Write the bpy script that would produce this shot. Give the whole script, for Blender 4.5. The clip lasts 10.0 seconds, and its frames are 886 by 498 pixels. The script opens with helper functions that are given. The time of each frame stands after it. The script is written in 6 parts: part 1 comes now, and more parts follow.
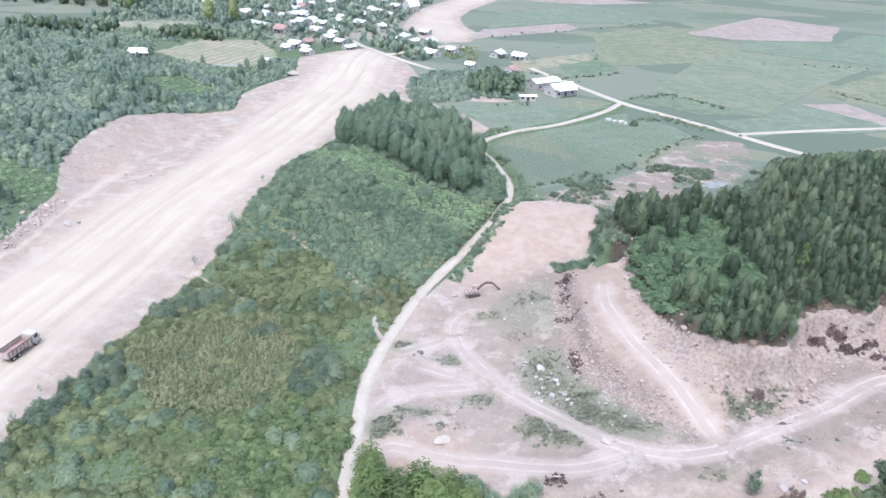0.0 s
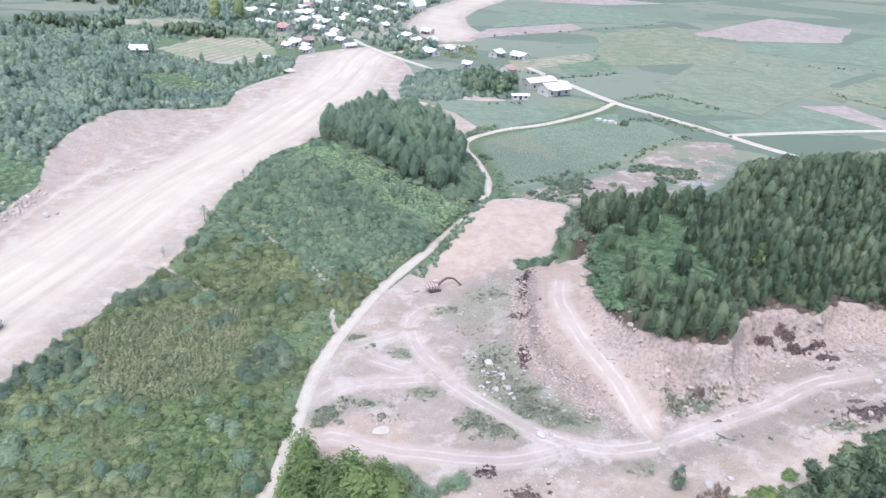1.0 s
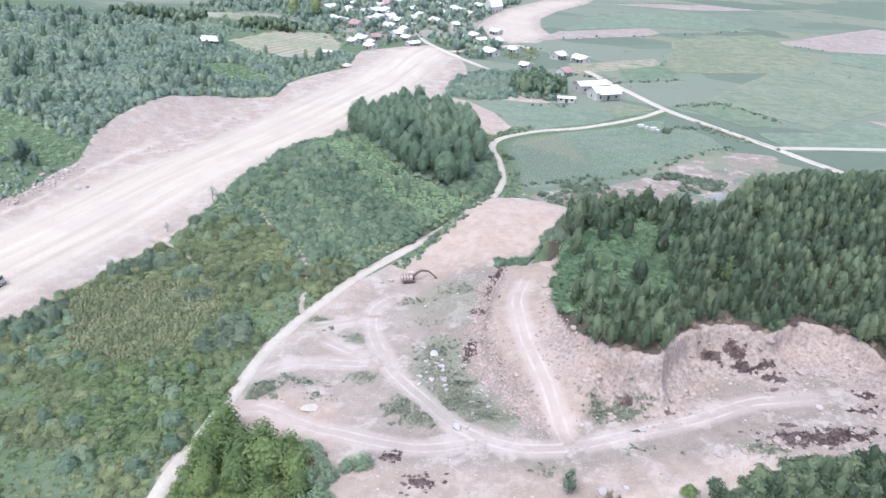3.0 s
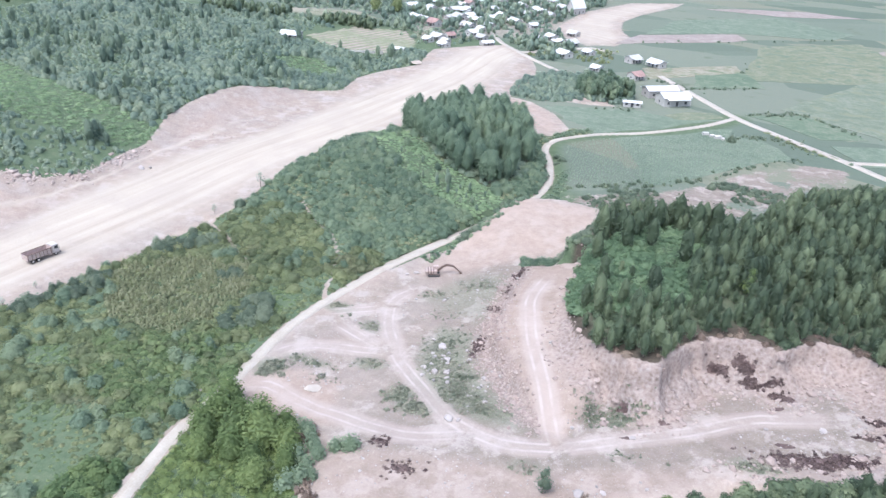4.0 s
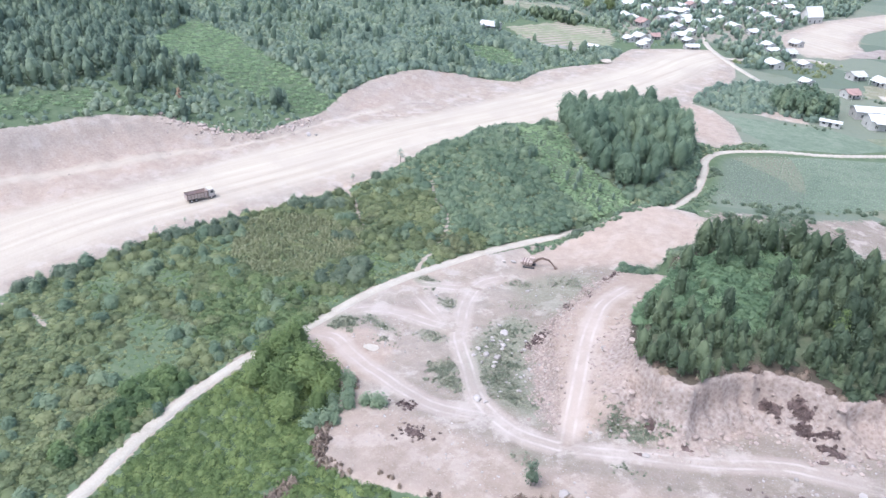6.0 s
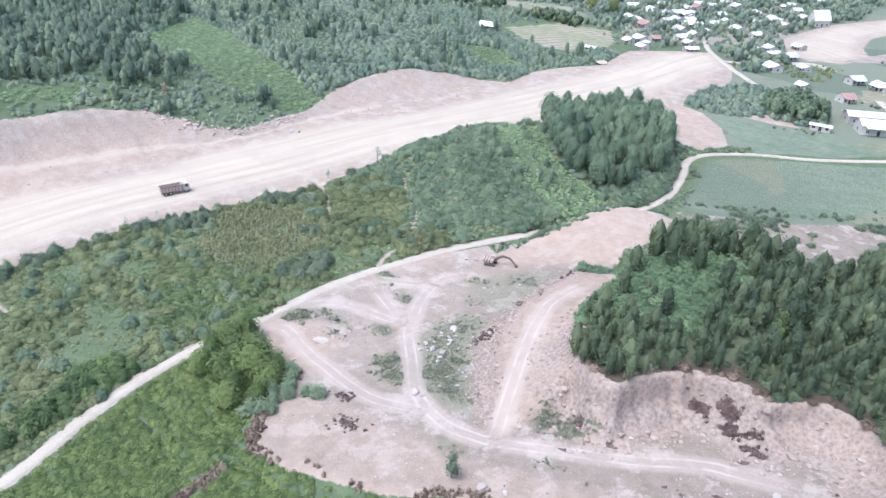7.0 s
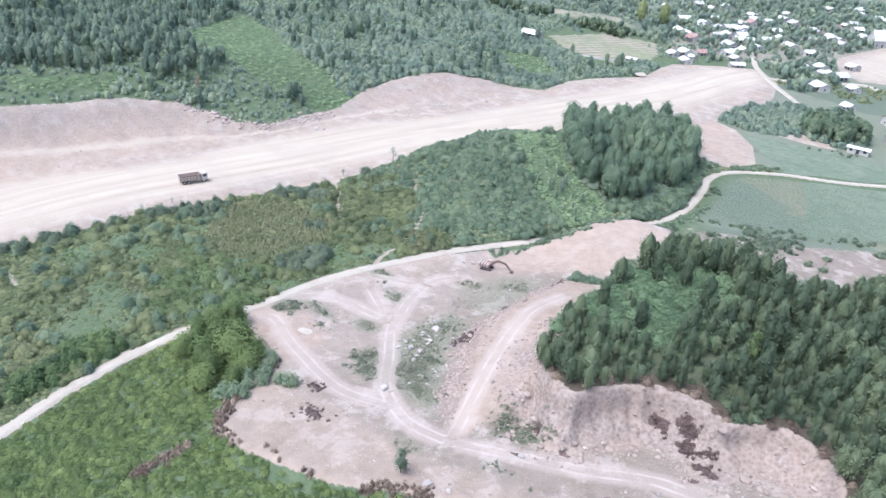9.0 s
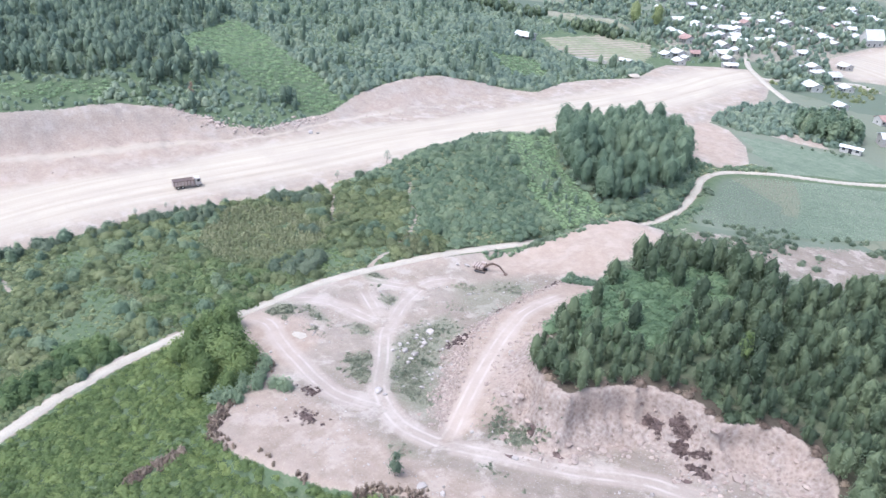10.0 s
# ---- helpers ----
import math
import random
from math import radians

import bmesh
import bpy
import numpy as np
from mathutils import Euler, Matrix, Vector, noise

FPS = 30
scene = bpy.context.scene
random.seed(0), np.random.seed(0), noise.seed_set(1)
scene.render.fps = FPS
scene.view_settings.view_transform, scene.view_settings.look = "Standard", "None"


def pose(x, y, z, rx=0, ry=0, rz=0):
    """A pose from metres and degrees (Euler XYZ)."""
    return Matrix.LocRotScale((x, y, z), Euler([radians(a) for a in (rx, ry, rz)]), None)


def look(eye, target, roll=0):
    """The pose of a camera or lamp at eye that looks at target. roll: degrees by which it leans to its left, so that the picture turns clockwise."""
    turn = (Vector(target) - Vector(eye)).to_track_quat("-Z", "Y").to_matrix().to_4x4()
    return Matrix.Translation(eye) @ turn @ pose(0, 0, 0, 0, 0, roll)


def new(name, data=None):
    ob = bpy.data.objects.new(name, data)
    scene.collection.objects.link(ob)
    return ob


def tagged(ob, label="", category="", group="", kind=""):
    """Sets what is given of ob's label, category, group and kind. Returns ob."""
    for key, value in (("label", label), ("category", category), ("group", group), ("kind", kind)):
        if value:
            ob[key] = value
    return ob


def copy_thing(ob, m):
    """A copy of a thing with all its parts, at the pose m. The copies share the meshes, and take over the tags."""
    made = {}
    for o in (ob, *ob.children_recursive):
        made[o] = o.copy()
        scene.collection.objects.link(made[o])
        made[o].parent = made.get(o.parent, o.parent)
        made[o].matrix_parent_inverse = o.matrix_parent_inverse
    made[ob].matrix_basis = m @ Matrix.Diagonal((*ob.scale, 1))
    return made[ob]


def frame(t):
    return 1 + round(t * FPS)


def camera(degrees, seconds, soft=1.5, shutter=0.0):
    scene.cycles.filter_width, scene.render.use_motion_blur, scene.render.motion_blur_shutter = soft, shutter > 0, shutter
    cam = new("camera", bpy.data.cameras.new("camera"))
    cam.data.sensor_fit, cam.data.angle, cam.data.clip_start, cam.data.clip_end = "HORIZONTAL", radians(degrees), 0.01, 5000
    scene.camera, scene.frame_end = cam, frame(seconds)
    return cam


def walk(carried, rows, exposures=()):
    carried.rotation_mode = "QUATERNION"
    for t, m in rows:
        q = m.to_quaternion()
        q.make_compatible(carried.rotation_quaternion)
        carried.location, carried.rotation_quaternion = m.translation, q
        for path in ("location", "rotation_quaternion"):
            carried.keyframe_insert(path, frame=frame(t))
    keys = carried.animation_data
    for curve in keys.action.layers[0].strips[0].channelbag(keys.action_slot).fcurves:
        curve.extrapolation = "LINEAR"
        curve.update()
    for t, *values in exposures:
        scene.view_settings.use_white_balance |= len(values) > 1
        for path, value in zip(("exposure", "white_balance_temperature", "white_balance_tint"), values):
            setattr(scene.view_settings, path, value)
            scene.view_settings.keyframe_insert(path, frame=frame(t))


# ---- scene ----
cam = camera(62.6, 10.0, soft=1.4)
METRES, EYE = 122.1, 90.0
ROWS = [
    (0.0, 0.0, 0.0, 0.0, 1.4, -26.44, -2.82),
    (0.5, 0.0605, -0.0071, 0.0012, 1.84, -26.49, -2.79),
    (1.0, 0.1202, -0.0118, 0.0026, 3.24, -26.5, -2.82),
    (1.5, 0.1833, -0.0135, 0.0044, 6.16, -26.63, -2.82),
    (2.0, 0.2449, -0.0128, 0.0061, 7.04, -26.64, -2.81),
    (3.5, 0.4321, -0.0009, 0.0123, 15.33, -26.95, -2.92),
    (4.0, 0.4938, 0.0078, 0.0142, 19.51, -27.15, -2.96),
    (4.5, 0.5546, 0.0199, 0.0168, 26.99, -27.57, -2.99),
    (5.0, 0.6164, 0.039, 0.0192, 32.27, -27.95, -2.93),
    (6.5, 0.7822, 0.1193, 0.0255, 39.75, -28.41, -2.75),
    (7.0, 0.8346, 0.154, 0.0281, 40.38, -28.38, -2.89),
    (7.5, 0.8777, 0.1843, 0.0312, 42.48, -28.32, -3.2),
    (8.0, 0.9097, 0.2064, 0.0326, 43.66, -28.26, -3.52),
    (8.5, 0.9285, 0.219, 0.0344, 44.85, -28.29, -3.8),
    (9.0, 0.9359, 0.224, 0.036, 45.77, -28.27, -3.85),
    (9.5, 0.939, 0.2261, 0.0371, 45.58, -28.16, -3.65),
    (10.0, 0.9412, 0.2275, 0.0379, 45.31, -28.05, -3.51),
]
walk(cam, [(t, pose(METRES * x, METRES * y, EYE + METRES * z, 90 + pitch, roll, yaw)) for t, x, y, z, yaw, pitch, roll in ROWS],
     exposures=((0.0, 1.23, 5690, 10.5), (10.0, 1.25, 5690, 10)))

# ---- light: a bright overcast sky with a weak, wide sun ----
SUN_ELEV, SUN_AZ = 64.0, 196.0
world = bpy.data.worlds.new("sky")
scene.world = world
world.use_nodes = True
wn, wl = world.node_tree.nodes, world.node_tree.links
sky = wn.new("ShaderNodeTexSky")
sky.sky_type = "NISHITA"
sky.sun_disc = False
sky.sun_elevation = radians(SUN_ELEV)
sky.sun_rotation = radians(SUN_AZ)
sky.air_density, sky.dust_density, sky.ozone_density = 1.0, 4.0, 1.0
cloud = wn.new("ShaderNodeHueSaturation")
cloud.inputs["Saturation"].default_value = 0.8
wl.new(sky.outputs["Color"], cloud.inputs["Color"])
wl.new(cloud.outputs["Color"], wn["Background"].inputs["Color"])
wn["Background"].inputs["Strength"].default_value = 0.155
sun = new("sun", bpy.data.lights.new("sun", "SUN"))
sun.data.energy, sun.data.angle, sun.data.color = 1.2, radians(40), (1.0, 0.96, 0.91)
away = Vector((math.sin(radians(SUN_AZ)) * math.cos(radians(SUN_ELEV)), math.cos(radians(SUN_AZ)) * math.cos(radians(SUN_ELEV)), math.sin(radians(SUN_ELEV))))
sun.matrix_world = look(away * 500, (0, 0, 0))

# ---- materials ----
class Mat:
    """A node material with small helpers."""

    def __init__(self, name, rough=0.8, spec=0.25, metal=0.0):
        self.m = bpy.data.materials.new(name)
        self.m.use_nodes = True
        self.n, self.l = self.m.node_tree.nodes, self.m.node_tree.links
        self.b = self.n["Principled BSDF"]
        self.b.inputs["Roughness"].default_value = rough
        self.b.inputs["Specular IOR Level"].default_value = spec
        self.b.inputs["Metallic"].default_value = metal
        self.pos = None

    def put(self, value, socket):
        if isinstance(value, bpy.types.NodeSocket):
            self.l.new(value, socket)
        elif isinstance(value, tuple) and len(value) == 3 and socket.type == "RGBA":
            socket.default_value = (*value, 1)
        else:
            socket.default_value = value

    def where(self, scale=(1, 1, 1), rot=0.0):
        g = self.n.new("ShaderNodeNewGeometry")
        mp = self.n.new("ShaderNodeMapping")
        mp.inputs["Scale"].default_value = scale
        mp.inputs["Rotation"].default_value = (0, 0, rot)
        self.l.new(g.outputs["Position"], mp.inputs["Vector"])
        return mp.outputs["Vector"]

    def noise(self, scale, detail=4.0, rough=0.6, vec=None, distort=0.0):
        t = self.n.new("ShaderNodeTexNoise")
        t.inputs["Scale"].default_value, t.inputs["Detail"].default_value = scale, detail
        t.inputs["Roughness"].default_value, t.inputs["Distortion"].default_value = rough, distort
        self.l.new(vec if vec is not None else self.where(), t.inputs["Vector"])
        return t.outputs["Fac"]

    def voronoi(self, scale, vec=None, feature="F1", out="Distance"):
        t = self.n.new("ShaderNodeTexVoronoi")
        t.feature = feature
        t.inputs["Scale"].default_value = scale
        self.l.new(vec if vec is not None else self.where(), t.inputs["Vector"])
        return t.outputs[out]

    def wave(self, scale, rot=0.0, distort=1.0):
        t = self.n.new("ShaderNodeTexWave")
        t.inputs["Scale"].default_value, t.inputs["Distortion"].default_value = scale, distort
        t.inputs["Detail"].default_value, t.inputs["Detail Scale"].default_value = 2.0, 0.4
        self.l.new(self.where((1, 1, 0.0), rot), t.inputs["Vector"])
        return t.outputs["Fac"]

    def attr(self, name):
        a = self.n.new("ShaderNodeAttribute")
        a.attribute_name = name
        return a.outputs["Fac"]

    def random(self):
        return self.n.new("ShaderNodeObjectInfo").outputs["Random"]

    def math(self, op, a, b=0.0, clamp=False):
        t = self.n.new("ShaderNodeMath")
        t.operation, t.use_clamp = op, clamp
        self.put(a, t.inputs[0])
        self.put(b, t.inputs[1])
        return t.outputs[0]

    def step(self, v, lo, hi, to0=0.0, to1=1.0):
        t = self.n.new("ShaderNodeMapRange")
        t.interpolation_type = "SMOOTHSTEP"
        self.put(v, t.inputs["Value"])
        t.inputs["From Min"].default_value, t.inputs["From Max"].default_value = lo, hi
        t.inputs["To Min"].default_value, t.inputs["To Max"].default_value = to0, to1
        return t.outputs["Result"]

    def mix(self, f, a, b):
        t = self.n.new("ShaderNodeMix")
        t.data_type = "RGBA"
        self.put(f, t.inputs["Factor"])
        self.put(a, t.inputs["A"])
        self.put(b, t.inputs["B"])
        return t.outputs["Result"]

    def ramp(self, v, *stops):
        t = self.n.new("ShaderNodeValToRGB")
        e = t.color_ramp.elements
        while len(e) < len(stops):
            e.new(0.5)
        for s, (p, c) in zip(e, stops):
            s.position, s.color = p, (*c, 1)
        self.put(v, t.inputs["Fac"])
        return t.outputs["Color"]

    def color(self, c):
        self.put(c, self.b.inputs["Base Color"])
        return self

    def bump(self, h, dist=0.1, strength=1.0):
        t = self.n.new("ShaderNodeBump")
        t.inputs["Distance"].default_value, t.inputs["Strength"].default_value = dist, strength
        self.l.new(h, t.inputs["Height"])
        self.l.new(t.outputs["Normal"], self.b.inputs["Normal"])
        return self


def plain(name, col, rough=0.7, vary=0.25, scale=1.5, metal=0.0, bump=0.0):
    """A painted, rusted or bare surface with stains at two scales."""
    m = Mat(name, rough, 0.3, metal)
    a = m.noise(scale, 5)
    b = m.noise(scale * 9, 3)
    dark = tuple(c * (1 - vary) for c in col)
    lite = tuple(min(1, c * (1 + vary * 0.6)) for c in col)
    k = m.math("ADD", m.math("MULTIPLY", a, 0.65), m.math("MULTIPLY", b, 0.35))
    m.color(m.ramp(k, (0.3, dark), (0.55, col), (0.75, lite)))
    if bump:
        m.bump(b, bump)
    return m.m


def leafy(name, dark, mid, lite, glow=0.25, big=0.05, dry=0.0):
    """Foliage: tint per plant, patches over the ground, leaf by leaf variation."""
    m = Mat(name, 0.55, 0.2)
    isl = m.n.new("ShaderNodeNewGeometry").outputs["Random Per Island"]
    k = m.math("ADD", m.math("MULTIPLY", m.attr("tint"), 0.42), m.math("MULTIPLY", m.math("ADD", m.math("MULTIPLY", m.math("SUBTRACT", m.noise(big, 4), 0.5), 1.5), 0.5), 0.58))
    k = m.math("ADD", k, m.math("MULTIPLY", isl, 0.15))
    col = m.ramp(k, (0.22, dark), (0.52, mid), (0.85, lite))
    if dry:
        col = m.mix(m.math("MULTIPLY", m.step(m.noise(0.045, 5, 0.65), 0.5, 0.72), dry), col, m.ramp(isl, (0.0, (0.13, 0.13, 0.085)), (1.0, (0.24, 0.22, 0.15))))
    m.color(col)
    tr = m.n.new("ShaderNodeBsdfTranslucent")
    m.l.new(col, tr.inputs["Color"])
    mx = m.n.new("ShaderNodeMixShader")
    mx.inputs["Fac"].default_value = glow
    out = m.n["Material Output"]
    m.l.new(m.b.outputs["BSDF"], mx.inputs[1])
    m.l.new(tr.outputs["BSDF"], mx.inputs[2])
    m.l.new(mx.outputs["Shader"], out.inputs["Surface"])
    return m.m


def ground_material():
    m = Mat("earth_and_grass", 0.95, 0.1)
    fine, mid, big = m.noise(2.2, 5), m.noise(0.35, 5), m.noise(0.06, 4)
    # grass and leaf litter under the shrubs
    g = m.math("ADD", m.math("MULTIPLY", mid, 0.55), m.math("MULTIPLY", fine, 0.45))
    grass = m.ramp(g, (0.3, (0.057, 0.084, 0.050)), (0.5, (0.090, 0.122, 0.071)), (0.7, (0.131, 0.151, 0.097)))
    grass = m.mix(m.attr("litter"), grass, m.ramp(g, (0.3, (0.04, 0.036, 0.028)), (0.7, (0.1, 0.082, 0.064))))
    # the cultivated plain: a patchwork of plots
    plot = m.n.new("ShaderNodeTexVoronoi")
    plot.distance = "CHEBYCHEV"
    plot.inputs["Scale"].default_value, plot.inputs["Randomness"].default_value = 1.0, 0.75
    m.l.new(m.where((0.011, 0.022, 0.0), 0.67), plot.inputs["Vector"])
    tone = m.n.new("ShaderNodeSeparateColor")
    m.l.new(plot.outputs["Color"], tone.inputs["Color"])
    pk = m.math("ADD", m.math("MULTIPLY", tone.outputs[0], 0.55), m.math("MULTIPLY", g, 0.45))
    plots = m.ramp(pk, (0.2, (0.097, 0.122, 0.093)), (0.45, (0.123, 0.147, 0.113)), (0.62, (0.150, 0.168, 0.131)), (0.8, (0.168, 0.171, 0.125)))
    plots = m.mix(m.step(m.noise(0.05, 6), 0.56, 0.7), plots, (0.111, 0.131, 0.090))
    grass = m.mix(m.attr("open_land"), grass, plots)
    # bare soil: pinkish buff with grey rubble
    s = m.math("ADD", m.math("MULTIPLY", mid, 0.68), m.math("MULTIPLY", fine, 0.32))
    soil = m.ramp(s, (0.28, (0.230, 0.185, 0.154)), (0.5, (0.287, 0.236, 0.198)), (0.72, (0.335, 0.280, 0.237)))
    grey = m.ramp(s, (0.3, (0.222, 0.195, 0.175)), (0.5, (0.269, 0.239, 0.214)), (0.72, (0.319, 0.286, 0.256)))
    soil = m.mix(m.step(big, 0.42, 0.64, 0.0, 0.65), soil, grey)
    # grey-brown quarry soil, deepened in part to stand in for lens vignetting
    soil = m.mix(m.math("MULTIPLY", m.attr("pit"), 0.85), soil, m.ramp(s, (0.28, (0.127, 0.106, 0.087)), (0.5, (0.182, 0.154, 0.129)), (0.72, (0.240, 0.208, 0.178))))
    blot = m.noise(0.16, 7, 0.68)
    soil = m.mix(m.math("MULTIPLY", m.step(blot, 0.5, 0.62), 0.65), soil, (0.36, 0.32, 0.29))
    soil = m.mix(m.math("MULTIPLY", m.step(blot, 0.47, 0.36), 0.5), soil, (0.225, 0.183, 0.162))
    soil = m.mix(m.math("MULTIPLY", m.math("MULTIPLY", m.step(m.noise(0.55, 6, 0.75), 0.5, 0.62), m.attr("pit")), 0.55), soil, (0.19, 0.16, 0.145))
    soil = m.mix(m.math("MULTIPLY", m.step(m.noise(3.0, 5, 0.8), 0.56, 0.68), 0.55), soil, (0.42, 0.39, 0.365))
    # thin grass over rubble
    weeds = m.math("MULTIPLY", m.attr("weed"), m.step(m.math("ADD", m.math("MULTIPLY", mid, 0.5), m.math("MULTIPLY", fine, 0.5)), 0.33, 0.5))
    soil = m.mix(m.math("MULTIPLY", weeds, 0.85), soil, m.ramp(fine, (0.35, (0.105, 0.125, 0.085)), (0.65, (0.2, 0.205, 0.155))))
    # reddish raw earth
    soil = m.mix(m.math("MULTIPLY", m.attr("red"), 0.55), soil, m.ramp(s, (0.3, (0.265, 0.197, 0.160)), (0.7, (0.372, 0.294, 0.247))))
    # compacted pale dust where traffic runs
    lane = m.n.new("ShaderNodeCombineXYZ")
    m.l.new(m.math("MULTIPLY", m.attr("across"), 0.3), lane.inputs[0])
    m.l.new(m.math("MULTIPLY", m.attr("along"), 0.012), lane.inputs[1])
    ruts = m.noise(1.0, 4, 0.55, lane.outputs[0])
    dust = m.ramp(ruts, (0.25, (0.316, 0.272, 0.223)), (0.5, (0.373, 0.328, 0.272)), (0.72, (0.417, 0.371, 0.313)))
    pale = m.math("MULTIPLY", m.attr("pale"), m.step(ruts, 0.2, 0.5, 0.55, 1.0))
    dust = m.mix(m.math("MULTIPLY", m.step(m.noise(0.05, 5, 0.6), 0.45, 0.62), 0.45), dust, (0.330, 0.288, 0.245))
    soil = m.mix(pale, soil, dust)
    # twin wheel tracks
    d = m.math("ABSOLUTE", m.attr("track"))
    wheel = m.step(m.math("ABSOLUTE", m.math("SUBTRACT", d, 0.95)), 0.05, 0.45, 1.0, 0.0)
    bed = m.step(d, 1.6, 3.0, 1.0, 0.0)
    worn = m.attr("worn")
    soil = m.mix(m.math("MULTIPLY", m.math("MULTIPLY", bed, worn), 0.5), soil, (0.360, 0.306, 0.276))
    soil = m.mix(m.math("MULTIPLY", m.math("MULTIPLY", wheel, worn), m.step(m.noise(0.2, 5), 0.36, 0.64, 0.08, 0.7)), soil, (0.395, 0.35, 0.32))
    # broken rock: pale blocks, buff clay and dark crevices
    chips = m.math("ADD", m.math("MULTIPLY", m.noise(1.6, 6, 0.75), 0.7), m.math("MULTIPLY", m.voronoi(1.3), 0.3))
    rock = m.ramp(chips, (0.3, (0.106, 0.084, 0.075)), (0.42, (0.192, 0.151, 0.134)), (0.55, (0.253, 0.209, 0.190)), (0.7, (0.326, 0.291, 0.277)))
    rock = m.mix(m.step(m.noise(0.2, 4), 0.45, 0.6), rock, m.ramp(chips, (0.3, (0.143, 0.108, 0.093)), (0.46, (0.244, 0.191, 0.166)), (0.7, (0.319, 0.266, 0.237))))
    soil = m.mix(m.math("MULTIPLY", m.attr("face"), 0.8), soil, rock)
    # scorched ground, and the shade of clefts and the hole painted dark
    char_shade = m.math("ADD", m.attr("char_shade"), m.math("MULTIPLY", m.math("SUBTRACT", m.noise(0.9, 6, 0.7), 0.5), 1.6))
    soil = m.mix(m.math("MULTIPLY", m.step(char_shade, 0.42, 0.6), 0.9), soil, m.ramp(chips, (0.3, (0.045, 0.03, 0.03)), (0.7, (0.12, 0.085, 0.08))))
    edge = m.math("ADD", m.attr("dirt"), m.math("MULTIPLY", m.math("SUBTRACT", m.noise(0.9, 5), 0.5), 0.9))
    m.color(m.mix(m.step(edge, 0.4, 0.6), grass, soil))
    rel = m.math("ADD", m.math("MULTIPLY", fine, 0.35), m.math("MULTIPLY", m.noise(0.8, 3), 1.2))
    rel = m.math("ADD", rel, m.math("MULTIPLY", m.math("MULTIPLY", m.attr("face"), m.noise(1.3, 6, 0.7)), 0.6))
    m.bump(rel, 0.3, 0.45)
    return m.m


def field_material(name, dark, mid, lite, rows=0.0, rot=0.0, weed=None):
    m = Mat(name, 0.9, 0.1)
    k = m.math("ADD", m.math("MULTIPLY", m.noise(0.03, 4), 0.5), m.math("MULTIPLY", m.noise(0.4, 5), 0.5))
    if rows:
        k = m.math("ADD", m.math("MULTIPLY", k, 0.85), m.math("MULTIPLY", m.wave(rows, rot, 3.0), 0.14))
    k = m.math("ADD", k, m.math("MULTIPLY", m.math("SUBTRACT", m.noise(0.15, 6, 0.75), 0.5), 0.95))
    c = m.ramp(k, (0.36, dark), (0.5, mid), (0.64, lite))
    if weed:
        c = m.mix(m.step(m.noise(0.12, 5), 0.5, 0.66), c, weed)
    m.color(c)
    m.bump(m.noise(0.9, 5), 0.3, 0.7)
    return m.m


def concrete_material():
    m = Mat("worn_concrete", 0.85, 0.2)
    k = m.math("ADD", m.math("MULTIPLY", m.noise(0.25, 4), 0.5), m.math("MULTIPLY", m.noise(3.0, 4), 0.5))
    m.color(m.ramp(k, (0.3, (0.286, 0.254, 0.214)), (0.5, (0.356, 0.322, 0.275)), (0.7, (0.410, 0.374, 0.329))))
    m.bump(m.noise(4.0, 4), 0.04)
    return m.m


def rock_material(name, dark, lite):
    m = Mat(name, 0.9, 0.15)
    k = m.math("ADD", m.math("MULTIPLY", m.noise(0.8, 5), 0.5), m.math("MULTIPLY", m.random(), 0.3))
    isl = m.n.new("ShaderNodeNewGeometry").outputs["Random Per Island"]
    k = m.math("ADD", k, m.math("MULTIPLY", isl, 0.25))
    m.color(m.ramp(k, (0.25, dark), (0.75, lite)))
    m.bump(m.noise(5.0, 5), 0.08)
    return m.m


M_GROUND = ground_material()
M_CONC = concrete_material()
M_SHRUB = leafy("shrub_leaves", (0.108, 0.138, 0.075), (0.178, 0.214, 0.111), (0.275, 0.302, 0.158), 0.45, 0.05, 0.5)
M_LUSH = leafy("lush_leaves", (0.08, 0.118, 0.048), (0.14, 0.192, 0.075), (0.228, 0.282, 0.11), 0.4, 0.09)
M_PLANT = leafy("plantation_leaves", (0.04, 0.06, 0.039), (0.08, 0.11, 0.065), (0.158, 0.196, 0.113), 0.28)
# far foliage: distance haze is put into the colour, paler and bluer
M_HILL = leafy("hazy_hill_leaves", (0.125, 0.178, 0.148), (0.207, 0.27, 0.208), (0.31, 0.36, 0.255), 0.45, 0.03)
M_CROP = leafy("crop_leaves", (0.158, 0.206, 0.155), (0.193, 0.247, 0.179), (0.237, 0.284, 0.200), 0.35, 0.03)
M_SLOPE = leafy("pale_creepers", (0.162, 0.232, 0.135), (0.227, 0.313, 0.178), (0.302, 0.389, 0.221), 0.45, 0.08)
# blue lifted a little here too, standing in for haze
M_BUSH = leafy("bush_leaves", (0.108, 0.16, 0.112), (0.175, 0.238, 0.16), (0.265, 0.322, 0.205), 0.45, 0.04)
M_GLADE = leafy("glade_leaves", (0.096, 0.154, 0.090), (0.148, 0.220, 0.126), (0.208, 0.286, 0.162), 0.45)
# hill trees carry a share of the painted haze as well
M_HILLWOOD = leafy("hazy_hill_tree_leaves", (0.1, 0.145, 0.115), (0.158, 0.212, 0.158), (0.24, 0.295, 0.2), 0.4, 0.03)
M_DEEP = leafy("deep_green_leaves", (0.052, 0.086, 0.042), (0.096, 0.146, 0.063), (0.165, 0.22, 0.092), 0.35, 0.09)
